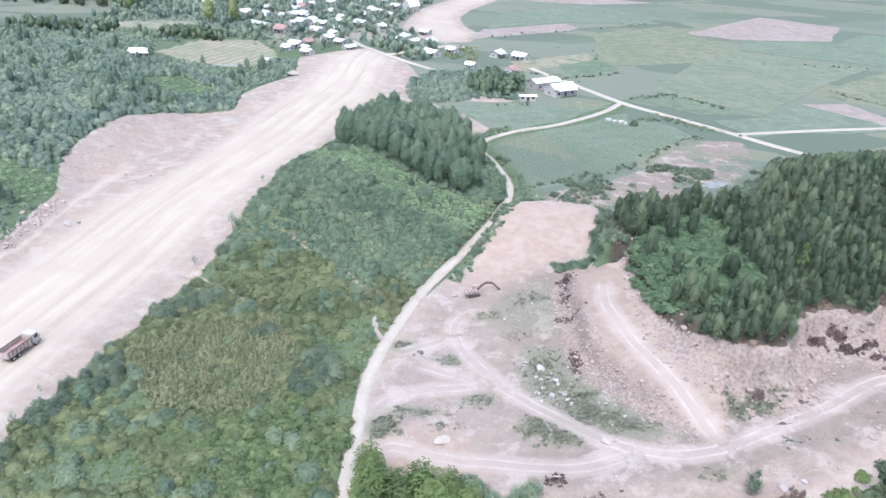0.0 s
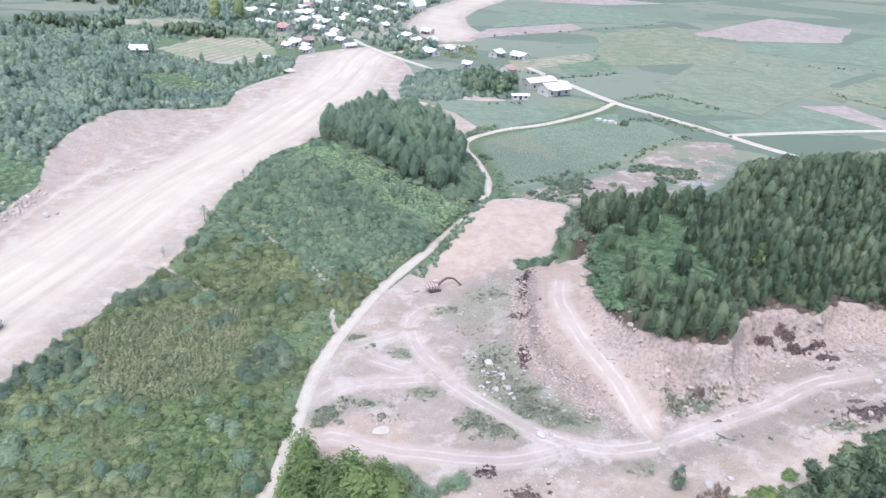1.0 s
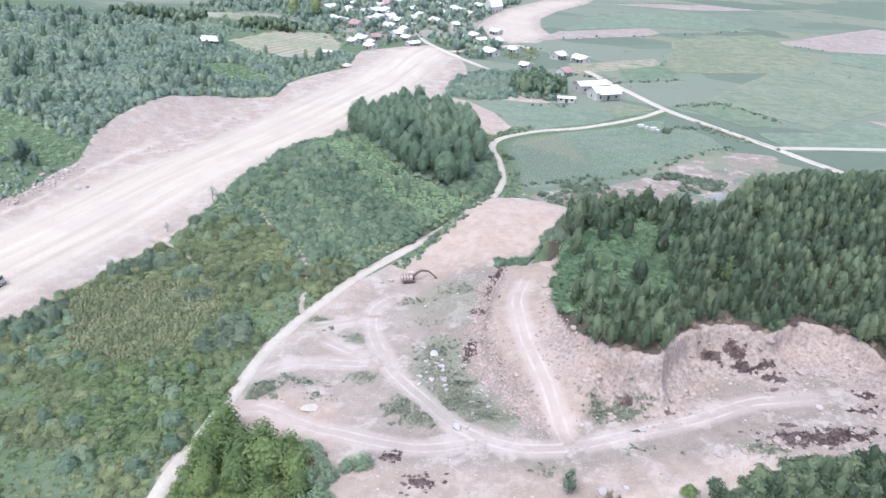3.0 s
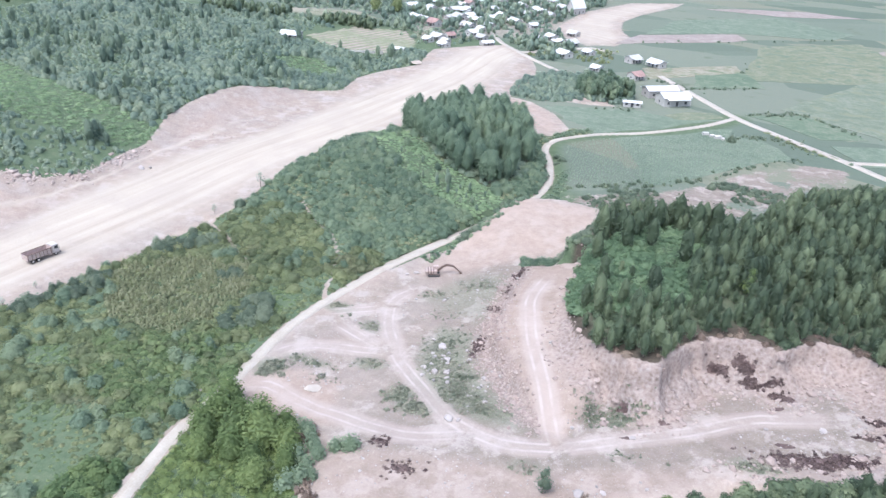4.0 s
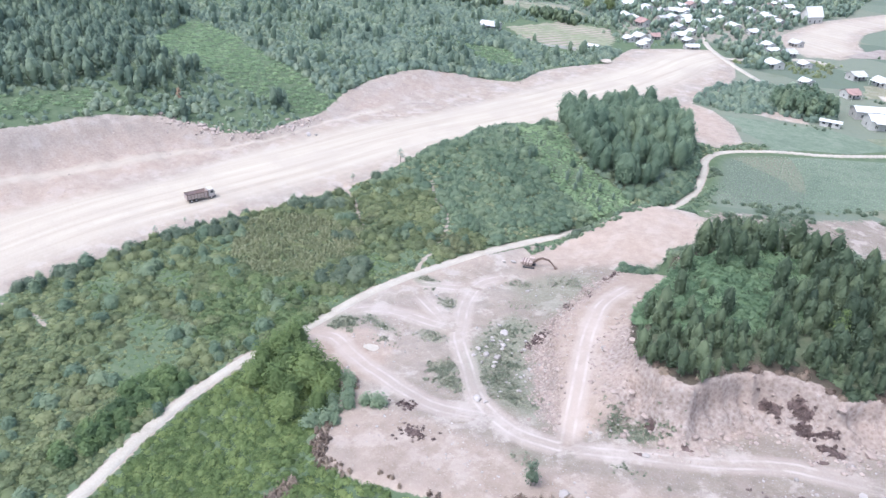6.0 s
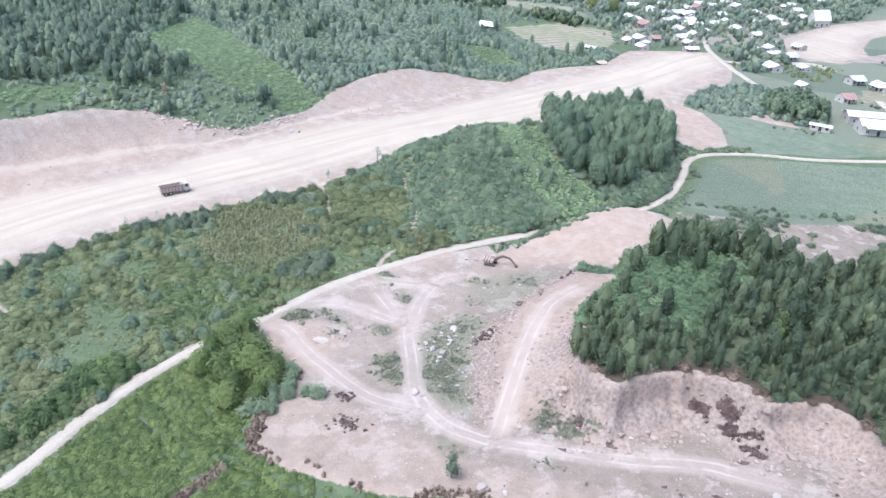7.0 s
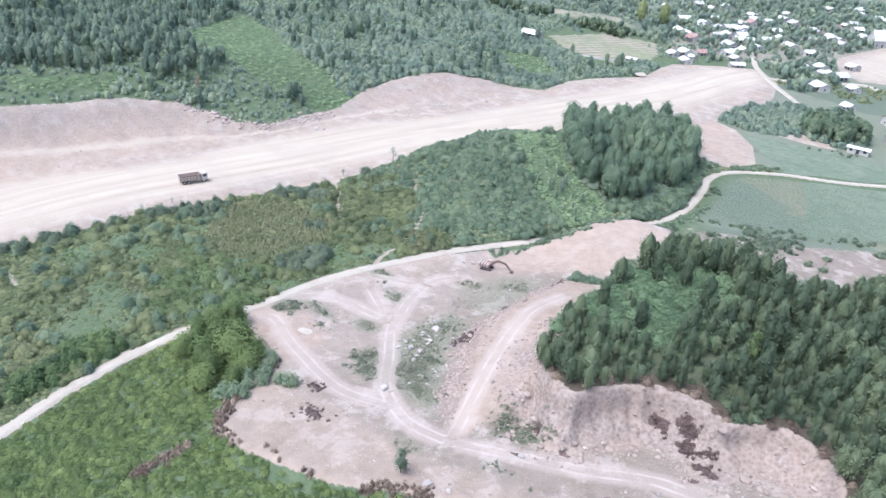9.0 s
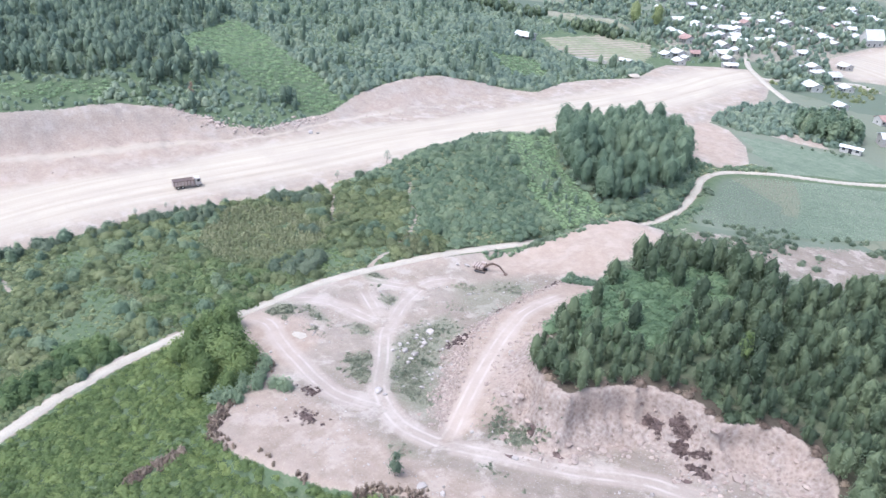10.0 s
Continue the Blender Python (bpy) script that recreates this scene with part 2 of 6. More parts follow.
M_STALK = leafy("dry_stalks", (0.16, 0.18, 0.105), (0.25, 0.268, 0.155), (0.35, 0.355, 0.22), 0.45, 0.08, 0.35)
M_BRIGHT = leafy("bright_creepers", (0.088, 0.13, 0.062), (0.142, 0.194, 0.088), (0.22, 0.268, 0.128), 0.4, 0.06, 0.25)
M_THICKET = leafy("grey_thicket_leaves", (0.085, 0.12, 0.085), (0.14, 0.18, 0.125), (0.21, 0.25, 0.17), 0.4, 0.08)
M_RED = leafy("rusty_leaves", (0.19, 0.125, 0.09), (0.28, 0.185, 0.14), (0.38, 0.27, 0.2), 0.3)
M_YELLOW = leafy("yellow_green_leaves", (0.16, 0.2, 0.09), (0.24, 0.28, 0.13), (0.33, 0.37, 0.18), 0.35)
M_DRY = leafy("dry_brush", (0.092, 0.066, 0.054), (0.165, 0.125, 0.1), (0.265, 0.21, 0.16), 0.15)
M_BURNT = leafy("burnt_brush", (0.05, 0.033, 0.033), (0.09, 0.064, 0.06), (0.16, 0.12, 0.11), 0.2)
M_WEED = leafy("pale_weeds", (0.122, 0.142, 0.102), (0.185, 0.2, 0.145), (0.28, 0.275, 0.208), 0.4)
M_BARK = plain("bark", (0.2, 0.165, 0.135), 0.9, 0.4, 2.0)
M_ROCK = rock_material("pale_rock", (0.207, 0.185, 0.176), (0.358, 0.326, 0.309))
M_REDROCK = rock_material("buff_rock", (0.235, 0.185, 0.164), (0.386, 0.323, 0.290))
M_DARKROCK = rock_material("dark_wet_rock", (0.07, 0.05, 0.05), (0.16, 0.12, 0.115))
M_PALESTONE = rock_material("chalky_stone", (0.27, 0.232, 0.196), (0.39, 0.35, 0.305))
M_ROOF = plain("pale_metal_roof", (0.56, 0.565, 0.565), 0.55, 0.25, 0.25, 0.05)
M_ROOF_GREY = plain("grey_metal_roof", (0.42, 0.415, 0.405), 0.6, 0.3, 0.4, 0.0)
M_ROOF_RED = plain("rusty_red_roof", (0.3, 0.2, 0.18), 0.7, 0.3, 0.5)
M_WALL = plain("limewashed_wall", (0.45, 0.435, 0.41), 0.9, 0.2, 0.6)
M_WALL_GREY = plain("bare_render_wall", (0.4, 0.38, 0.36), 0.9, 0.25, 0.6)
M_DARK = plain("dark_opening", (0.06, 0.06, 0.065), 0.4, 0.3)
M_STEEL = plain("dusty_brown_steel", (0.43, 0.355, 0.325), 0.6, 0.35, 1.2, 0.2)
M_CAB = plain("dusty_cab_paint", (0.442, 0.403, 0.377), 0.5, 0.3, 1.5)
M_TYRE = plain("tyre_rubber", (0.045, 0.042, 0.04), 0.85, 0.3, 3.0)
M_PALEPAINT = plain("worn_pale_paint", (0.368, 0.296, 0.266), 0.5, 0.3, 2.0)
M_RUST = plain("rusty_dark_steel", (0.19, 0.14, 0.12), 0.6, 0.4, 2.0, 0.3)
M_GLASS = plain("tinted_cab_glass", (0.05, 0.055, 0.06), 0.12, 0.1)


def water_material():
    m = Mat("still_water", 0.08, 0.5)
    m.color(m.ramp(m.noise(0.3, 3), (0.3, (0.16, 0.16, 0.14)), (0.7, (0.26, 0.26, 0.23))))
    return m.m


M_WATER = water_material()
M_F_TEAL = field_material("teal_green_crop", (0.109, 0.138, 0.102), (0.136, 0.170, 0.124), (0.169, 0.194, 0.149), 0.8, 0.9)
M_F_PALE = field_material("pale_green_field", (0.12, 0.143, 0.103), (0.149, 0.173, 0.127), (0.184, 0.2, 0.155), 0.5, -0.66, (0.165, 0.178, 0.12))
M_F_YELLOW = field_material("yellow_green_field", (0.126, 0.145, 0.098), (0.162, 0.174, 0.117), (0.201, 0.204, 0.153), 0.5, 0.9, (0.115, 0.145, 0.105))
M_F_SOIL = field_material("ploughed_pink_soil", (0.208, 0.175, 0.155), (0.249, 0.212, 0.192), (0.282, 0.249, 0.228), 0.6, -0.66)
M_F_DARK = field_material("dark_green_crop", (0.090, 0.126, 0.087), (0.119, 0.154, 0.104), (0.164, 0.182, 0.136), 0.35, -0.66)
M_F_STRAW = field_material("straw_coloured_plot", (0.168, 0.168, 0.114), (0.222, 0.208, 0.155), (0.269, 0.249, 0.202), 0.9, 0.3, (0.121, 0.155, 0.094))


def strip_material():
    m = Mat("garden_strips", 0.9, 0.1)
    band = m.step(m.wave(0.07, 0.25, 1.5), 0.35, 0.65)
    g = m.noise(0.3, 5)
    m.color(m.mix(m.math("MULTIPLY", band, m.step(m.noise(0.04, 3), 0.35, 0.6)), m.ramp(g, (0.3, (0.15, 0.17, 0.105)), (0.7, (0.23, 0.235, 0.16))), m.ramp(g, (0.3, (0.24, 0.19, 0.165)), (0.7, (0.32, 0.27, 0.24)))))
    m.bump(m.noise(0.9, 5), 0.3, 0.7)
    return m.m


M_STRIPS = strip_material()

# ---- the lie of the land ----
def smooth(a, b, v):
    u = np.clip((v - a) / (b - a), 0, 1)
    return u * u * (3 - 2 * u)


def line_distance(points, x, y):
    """Signed distance from a line of points (plus on its right) and the way along it."""
    best = np.full(x.shape, 1e9)
    sign, along, run = np.ones(x.shape), np.zeros(x.shape), 0.0
    for (ax, ay), (bx, by) in zip(points[:-1], points[1:]):
        dx, dy = bx - ax, by - ay
        n = math.hypot(dx, dy)
        u = np.clip(((x - ax) * dx + (y - ay) * dy) / (n * n), 0, 1)
        d = np.hypot(x - ax - u * dx, y - ay - u * dy)
        near = d < best
        best = np.where(near, d, best)
        side = np.where((x - ax) * dy - (y - ay) * dx >= 0, 1.0, -1.0)
        sign = np.where(near, side, sign)
        along = np.where(near, run + u * n, along)
        run += n
    return best * sign, along


def inside(points, x, y):
    """Distance from a closed outline, minus inside it."""
    ring = list(points) + [points[0]]
    d = np.abs(line_distance(ring, x, y)[0])
    odd = np.zeros(x.shape, bool)
    for (ax, ay), (bx, by) in zip(ring[:-1], ring[1:]):
        if ay != by:
            odd ^= ((ay > y) != (by > y)) & (x < (bx - ax) * (y - ay) / (by - ay) + ax)
    return np.where(odd, -d, d)


def spline(points, step=2.0):
    """A smooth line through points."""
    p = [np.array(q, float) for q in points]
    p = [2 * p[0] - p[1]] + p + [2 * p[-1] - p[-2]]
    out = []
    for a, b, c, d in zip(p[:-3], p[1:-2], p[2:-1], p[3:]):
        n = max(2, int(np.linalg.norm(c - b) / step))
        for i in range(n):
            u = i / n
            out.append(0.5 * (2 * b + (c - a) * u + (2 * a - 5 * b + 4 * c - d) * u ** 2 + (3 * b - a - 3 * c + d) * u ** 3))
    out.append(p[-2])
    return [tuple(q) for q in out]


def fbm(x, y, size, octaves=4, seed=0):
    """Smooth random relief in -1..1, from a seeded lattice."""
    out, amp, total = np.zeros(np.shape(x)), 1.0, 0.0
    for o in range(octaves):
        table = np.random.RandomState(seed * 31 + o).rand(256, 256) * 2 - 1
        ca, sa = math.cos(0.5 + 0.9 * o), math.sin(0.5 + 0.9 * o)
        u, v = (x * ca - y * sa) / size * 2 ** o + 37.7 * o, (x * sa + y * ca) / size * 2 ** o + 11.3 * o
        i, j = np.floor(u).astype(int), np.floor(v).astype(int)
        a, b = u - i, v - j
        a, b = a * a * (3 - 2 * a), b * b * (3 - 2 * b)
        t = lambda p, q: table[p % 256, q % 256]
        out = out + amp * ((t(i, j) * (1 - a) + t(i + 1, j) * a) * (1 - b) + (t(i, j + 1) * (1 - a) + t(i + 1, j + 1) * a) * b)
        total += amp
        amp *= 0.5
    return out / total


LANE = spline([(46, -130), (30, -80), (14, -38), (4, -8), (0, 15), (-3, 32), (-6, 45), (-10, 56), (-13, 68), (-14.5, 82), (-14, 95), (-14, 108), (-13.7, 119), (-12, 130), (-9, 142), (-5, 156), (2, 172),
               (9, 188), (15, 203), (20, 220), (21, 235), (17, 254), (12.5, 268), (14.5, 281), (28, 296), (46, 308), (69, 331), (83, 352)])
CORRIDOR = [(-82, -160), (-77, 20), (-78, 70), (-76, 100), (-73, 125), (-66, 145), (-62, 165), (-61, 190), (-57, 225), (-51, 255), (-41, 285), (-31, 315), (-23, 340), (-21, 373),
            (-27, 400), (-38, 428), (-52, 446), (-66, 430), (-82, 411), (-84, 398), (-78, 372), (-88, 338), (-92, 318), (-88, 300), (-85, 270), (-89, 244), (-95, 220), (-105, 198),
            (-107, 173), (-108, 152), (-106, 127), (-109, 110), (-114, 95), (-121, 75), (-130, 20), (-134, -160)]
BANK_TOP = [(-79, -160), (-74, 20), (-75, 100), (-64, 145), (-59, 165), (-57, 190), (-52, 225), (-46, 255), (-36, 285), (-26, 315), (-18, 340), (-16, 373), (-22, 400), (-33, 430), (-52, 450),
            (-68, 436), (-86, 414), (-85, 400), (-79.5, 372), (-89, 352), (-96, 330), (-92, 304), (-101, 296), (-113, 289), (-121, 277), (-124, 255), (-127, 238), (-126, 224), (-121, 211),
            (-116, 199), (-115.5, 185), (-113, 167), (-118, 156), (-127, 150), (-134.5, 142.5), (-141, 126), (-143, 107), (-145, 91), (-151, 60), (-160, 20), (-166, -160)]
RED_PATCH = [(-36, 306), (-20, 334), (-8, 330), (6, 316), (16, 297), (11, 283), (-8, 286)]
HILL = [(22, 214), (50, 216), (95, 246), (170, 276), (300, 250), (300, 10), (120, 30), (60, 62), (22, 70), (14, 120), (4, 165)]
QUARRY = [(-11, 97), (-11.5, 112), (-10, 125), (-6, 140), (-1, 152), (6, 166), (12, 180), (17, 194), (20, 201), (32, 204), (44, 201), (42, 188), (37, 172), (37, 162),
          (43, 159), (43.5, 145), (44, 132), (46, 122), (50.5, 114), (57, 110), (64, 107.5), (69, 109.5), (72, 116), (76, 121), (80, 122.5), (85, 119), (88.5, 119), (91, 124), (94.5, 126.5), (98, 124.5), (100, 119.5), (102, 112),
          (101.5, 106.5), (92, 101), (84, 100), (78, 98), (72, 94), (66, 90.5), (60, 88), (51, 83.5), (45, 79.5), (37, 76.5), (28, 73.5), (19, 72.5), (14, 77), (8, 90), (-4, 93)]
BENCH = [(51, 97), (44, 106), (39, 113), (35.5, 118.5), (33, 122), (29.8, 126.5), (29.6, 132), (30.6, 138), (30, 144), (31, 151), (29.5, 158), (50, 162), (56, 140), (56, 112)]
TRACKS = [spline(t) for t in (
    [(7, 149), (3.5, 141), (6, 131), (11, 122.5), (14.5, 117), (22, 110), (29, 103), (34, 99.8), (42, 97.4), (50, 98.5), (56, 100.5), (64, 104), (72, 107.5), (82, 113), (96, 116)],
    [(-12.5, 109), (-7, 115.5), (2, 118.5), (11, 119.5)],
    [(-12, 98.5), (-7, 100.8), (0, 99), (7, 97.8), (17, 95.8), (26, 95.3), (36, 98.4)],
    [(38, 152), (36.5, 140), (38, 132), (40.5, 124), (45.3, 112.5), (48.7, 104), (51.5, 98)],
    [(-10, 129), (-3, 133), (4, 138)],
    [(-6, 127), (1.6, 124), (11, 120)])]
CORE = spline([(-98, -160), (-94, 20), (-97, 90), (-92, 130), (-86, 170), (-82, 205), (-74, 240), (-66, 275), (-60, 310), (-54, 345), (-52, 380), (-52, 410), (-48, 440)], 6)
FOOTPATHS = [spline(t, 1.5) for t in ([(-12, 133), (-14.2, 139.5), (-16, 147), (-19, 154.5), (-25, 162.8), (-32.5, 167), (-40.5, 175)], [(-71, 60), (-66, 61.5), (-61, 62.6), (-56, 62.2)])]
RAVINE = spline([(-63, 159), (-55.5, 155.5), (-50, 151.5), (-46, 148), (-42, 145), (-39, 143.5)])


def natural(x, y):
    """The ground before anything was dug."""
    amp = np.interp(y, [0, 150, 205, 300, 400, 520], [21, 20, 12, 8, 4, 0])
    z = amp * smooth(-95, -178, x) + 6 * smooth(-190, -420, x) * np.interp(y, [0, 200, 380], [2.5, 1.0, 0.0])
    z = z + 4.5 * np.exp(-((x + 124) / 17) ** 2 - ((y - 258) / 24) ** 2)
    ax, ay = x + 33, y - 213
    u, v = ax * 0.35 + ay * 0.94, ax * 0.94 - ay * 0.35
    z = z + 11.8 * np.exp(-(u / np.where(u < 0, 41, 46)) ** 2 - (v / np.where(v > 0, 34, 27)) ** 2)
    z = z + 17.5 * smooth(0, 52, -inside(HILL, x, y)) * (0.5 + 0.5 * smooth(86, 112, y))
    return z


def pit_floor(x, y):
    f = np.interp(x, [5, 30, 50, 60, 110], [0, 3.2, 5.5, 7.5, 15.2]) + 0.045 * np.clip(y - 124, 0, 32) * smooth(14, 24, x)
    f = f - 0.9 * np.exp(-((x - 30) / 9) ** 2 - ((y - 114) / 6) ** 2)
    lift = smooth(166, 199, y)
    f = f * (1 - lift) + 7.2 * lift
    b = inside(BENCH, x, y)
    bench = 9.7 + 0.22 * (x - 39) + 0.14 * (np.minimum(y, 136) - 132) - 0.03 * np.maximum(0, y - 136) - 0.25 * np.maximum(0, 112 - y)
    sharp = smooth(119, 126, y)
    k = smooth(1.0 - 0.6 * sharp, -3.2 + 1.6 * sharp, b + (1.4 + 0.8 * sharp) * fbm(x, y, 5, 3, 9))
    return f * (1 - k) + np.maximum(f, bench) * k


def height(x, y):
    x, y = np.asarray(x, float), np.asarray(y, float)
    z = natural(x, y)
    wild = smooth(0, 6, np.abs(line_distance(LANE, x, y)[0]) - 2)
    rough = np.interp(y, [0, 300, 420, 700], [1.0, 0.8, 0.2, 0.0]) * (1 - smooth(228, 245, y + 0.25 * x) * smooth(-12, 12, x))
    z = z + wild * rough * (0.8 * fbm(x, y, 26, 4, 1) + 0.35 * fbm(x, y, 5, 3, 2)) * smooth(330, 250, x)
    far = smooth(40, 15, inside(BANK_TOP, x, y))
    # the quarry and its steep faces
    rocky = smooth(25, 60, x)
    q = inside(QUARRY, x, y)
    wall_run = line_distance(QUARRY + [QUARRY[0]], x, y)[1]
    rills = np.abs(fbm(wall_run, wall_run * 0.31, 2.8, 3, 14))
    q = q + (1.0 * fbm(x, y, 7, 3, 3) + 1.5 * (rills - 0.25)) * rocky
    reach = 3.0 + 2.4 * smooth(44, 60, x) * smooth(96, 110, y)
    u = np.clip(q / reach, 0, 1)
    w = 1 - (0.56 * u ** 1.15 + 0.44 * smooth(0.74, 1.0, u))
    floor_z = pit_floor(x, y) + 0.25 * fbm(x, y, 6, 4, 4) * smooth(-14, 5, x)
    faces = 4 * w * (1 - w) * smooth(1, 7, np.abs(z - floor_z))
    z = z * (1 - w) + floor_z * w + faces * (1.2 * fbm(x, y, 4, 4, 5) + 1.6 * (0.3 - np.abs(fbm(x, y, 2.8, 3, 13))))
    z = z + smooth(-6, 1, q) * w * smooth(46, 56, x) * smooth(98, 108, y) * 1.0 * fbm(x, y, 2.6, 3, 8)
    z = z + faces * 0.8 * fbm(x, y, 1.5, 2, 15) * rocky
    z = z - 3.2 * np.exp(-((x - 60.0) / 1.4) ** 4 - ((y - 110.6) / 1.1) ** 4)
    # the road corridor and its banks
    a, b = inside(CORRIDOR, x, y), -inside(BANK_TOP, x, y)
    u = np.clip(a, 0, None) / (np.clip(a, 0, None) + np.clip(b, 0, None) + 1e-3)
    u = np.where(b <= 0, 1.0, np.where(a <= 0, 0.0, u))
    step = np.clip(0.45 * smooth(0, 0.34, u) + 0.55 * smooth(0.5, 0.97, u), 0, 1)
    flat = 0.6 + 0.15 * fbm(x, y, 14, 3, 6)
    gully = 4 * u * (1 - u) * (0.7 * fbm(x * 1.0, y * 1.0, 5, 4, 7)) * smooth(-85, -100, x)
    rim_run = line_distance(BANK_TOP, x, y)[1]
    gully = gully + smooth(0.45, 0.62, u) * smooth(1.0, 0.9, u) * 0.5 * (0.25 - np.abs(fbm(rim_run, rim_run * 0.31, 6.5, 3, 44))) * smooth(-98, -110, x)
    z = z * step + flat * (1 - step) + gully
    # lane bed, a ravine
    z = z * smooth(1.7, 3.5, np.abs(line_distance(LANE, x, y)[0])) + 0.0
    z = z - 1.3 * smooth(3.2, 0.6, np.abs(line_distance(RAVINE, x, y)[0]))
    return z


def axis(*spans):
    """Grid lines: (start, end, step) spans end to end."""
    out = []
    for a, b, s in spans:
        out += list(np.arange(a, b, s))
    return np.array(out + [spans[-1][1]])


def make_mesh(name, verts, faces, material=None, smooth_shade=True):
    me = bpy.data.meshes.new(name)
    verts, faces = np.asarray(verts, np.float32), np.asarray(faces, np.int32)
    k = faces.shape[1]
    me.vertices.add(len(verts))
    me.vertices.foreach_set("co", verts.ravel())
    me.loops.add(faces.size)
    me.loops.foreach_set("vertex_index", faces.ravel())
    me.polygons.add(len(faces))
    me.polygons.foreach_set("loop_start", np.arange(0, faces.size, k, dtype=np.int32))
    me.polygons.foreach_set("loop_total", np.full(len(faces), k, np.int32))
    me.update(calc_edges=True)
    me.polygons.foreach_set("use_smooth", np.full(len(faces), smooth_shade))
    if material:
        me.materials.append(material)
    return me


def floats(me, name, values):
    me.attributes.new(name, "FLOAT", "POINT").data.foreach_set("value", np.asarray(values, np.float32).ravel())


WOODLAND = [(43.4, 152), (43.8, 141), (45, 131), (48.6, 122.5), (54.5, 117), (61, 114.6), (66.4, 115), (68.6, 119), (71.5, 123.8), (76, 127.8), (80.5, 129), (86, 125.8), (89.3, 127), (93, 132.5), (99.5, 130.5), (103.5, 125), (106, 116),
            (110, 104), (185, 70), (240, 120), (240, 235), (175, 256), (140, 262), (120, 256), (106, 231), (95, 207), (84, 187), (75, 177), (64, 188), (48, 186), (43, 176), (44, 163)]
RIDGE_WOOD = [(-37, 287), (-27, 300), (-8, 287), (3, 275), (8.5, 260), (12, 240), (11, 222), (6, 213), (0, 214), (-13, 218), (-24, 230), (-34, 243), (-42, 258)]
# scorched patches; those along the bench and at the hole paint in shade
CHAR_AND_SHADE = [(75.5, 124, 1.9, 0.8), (79.9, 125.6, 2.2, 1.0), (81.5, 123.5, 1.2, 1.0), (84.5, 122.5, 2.2, 0.8), (86.5, 119.8, 2.2, 0.8), (86, 117.2, 1.0, 0.5), (90, 104, 4.0, 1.2), (95.5, 105.7, 3.0, 1.0), (86.5, 107.3, 1.6, 0.6),
           (28.6, 126.5, 0.9, 2.6), (28.4, 141.5, 2.2, 0.6), (29.2, 149.5, 0.6, 2.2), (30.2, 156, 0.6, 2.0), (60, 110.7, 1.3, 0.9), (67.5, 109, 1.2, 0.4), (62, 103.5, 1.2, 0.4), (27, 87, 1.8, 1.0), (21, 92.5, 1.4, 0.7), (99, 112, 1.3, 0.6), (101, 117, 1.0, 0.7)]
gx = axis((-4500, -900, 450), (-900, -300, 40), (-300, -160, 3.5), (-160, -126, 1.8), (-126, -14, 1.25), (-14, 46, 0.6), (46, 108, 0.55), (108, 240, 4), (240, 480, 20), (480, 900, 60), (900, 4500, 450))
gy = axis((-4000, -200, 380), (-200, -140, 20), (-140, 20, 5), (20, 40, 2), (40, 88, 1.0), (88, 100, 0.6), (100, 132, 0.48), (132, 165, 0.6), (165, 215, 1.0), (215, 330, 1.6), (330, 460, 2.2), (460, 800, 10), (800, 1200, 40), (1200, 4800, 450))
GX, GY = np.meshgrid(gx, gy)
GZ = height(GX, GY)
nx, ny = len(gx), len(gy)
idx = np.arange(nx * ny).reshape(ny, nx)
quads = np.stack([idx[:-1, :-1], idx[:-1, 1:], idx[1:, 1:], idx[1:, :-1]], -1).reshape(-1, 4)
ground_mesh = make_mesh("ground", np.stack([GX, GY, GZ], -1).reshape(-1, 3), quads, M_GROUND)
q_sd, b_sd, c_sd, r_sd = inside(QUARRY, GX, GY), inside(BANK_TOP, GX, GY), inside(CORRIDOR, GX, GY), inside(RED_PATCH, GX, GY)
q_reach = 0.8 + 2.6 * smooth(14, 8, GX) * smooth(96, 104, GY) * smooth(172, 164, GY) + 2.4 * smooth(58, 66, GX) * smooth(104, 100, GY) + 5.4 * smooth(42, 56, GX) * smooth(96, 108, GY)
lane_sd = np.abs(line_distance(LANE, GX, GY)[0])
path_sd = np.min([np.abs(line_distance(p, GX, GY)[0]) for p in FOOTPATHS + [RAVINE]], 0)
dirt = np.max([smooth(1.5, -1.5, q_sd - q_reach), smooth(2, -1, b_sd), smooth(2, -1, r_sd), smooth(1.9, 1.3, lane_sd), 0.8 * smooth(1.0, 0.2, path_sd)], 0)
track, worn = np.full(GX.shape, 9.0), np.zeros(GX.shape)
for line in TRACKS:
    d, run = line_distance(line, GX, GY)
    length = sum(math.dist(p, q) for p, q in zip(line[:-1], line[1:]))
    near = np.abs(d) < track
    worn = np.where(near, smooth(0, 6, run) * smooth(length, length - 6, run), worn)
    track = np.where(near, np.abs(d), track)
core, along = line_distance(CORE, GX, GY)
bank_u = np.clip(c_sd, 0, None) / (np.clip(c_sd, 0, None) + np.clip(-b_sd, 0, None) + 1e-3)
ledge = smooth(0.1, 0.03, np.abs(bank_u - 0.42)) * smooth(-99, -106, GX) * smooth(0, -1, b_sd)
pale = smooth(3, -6, c_sd) * smooth(26, 8, np.abs(core + 1)) * smooth(460, 430, GY)
pale = np.maximum(pale, 0.8 * ledge * smooth(60, 90, GY) * smooth(240, 215, GY))
FAR_CUT = [(-36, 524), (-34, 570), (-30, 612), (-2, 690), (40, 720), (34, 690), (12, 630), (2, 585), (6, 545), (16, 520), (10, 490), (-6, 480), (-18, 486)]
dirt = np.maximum(dirt, smooth(6, -4, inside(FAR_CUT, GX, GY)))
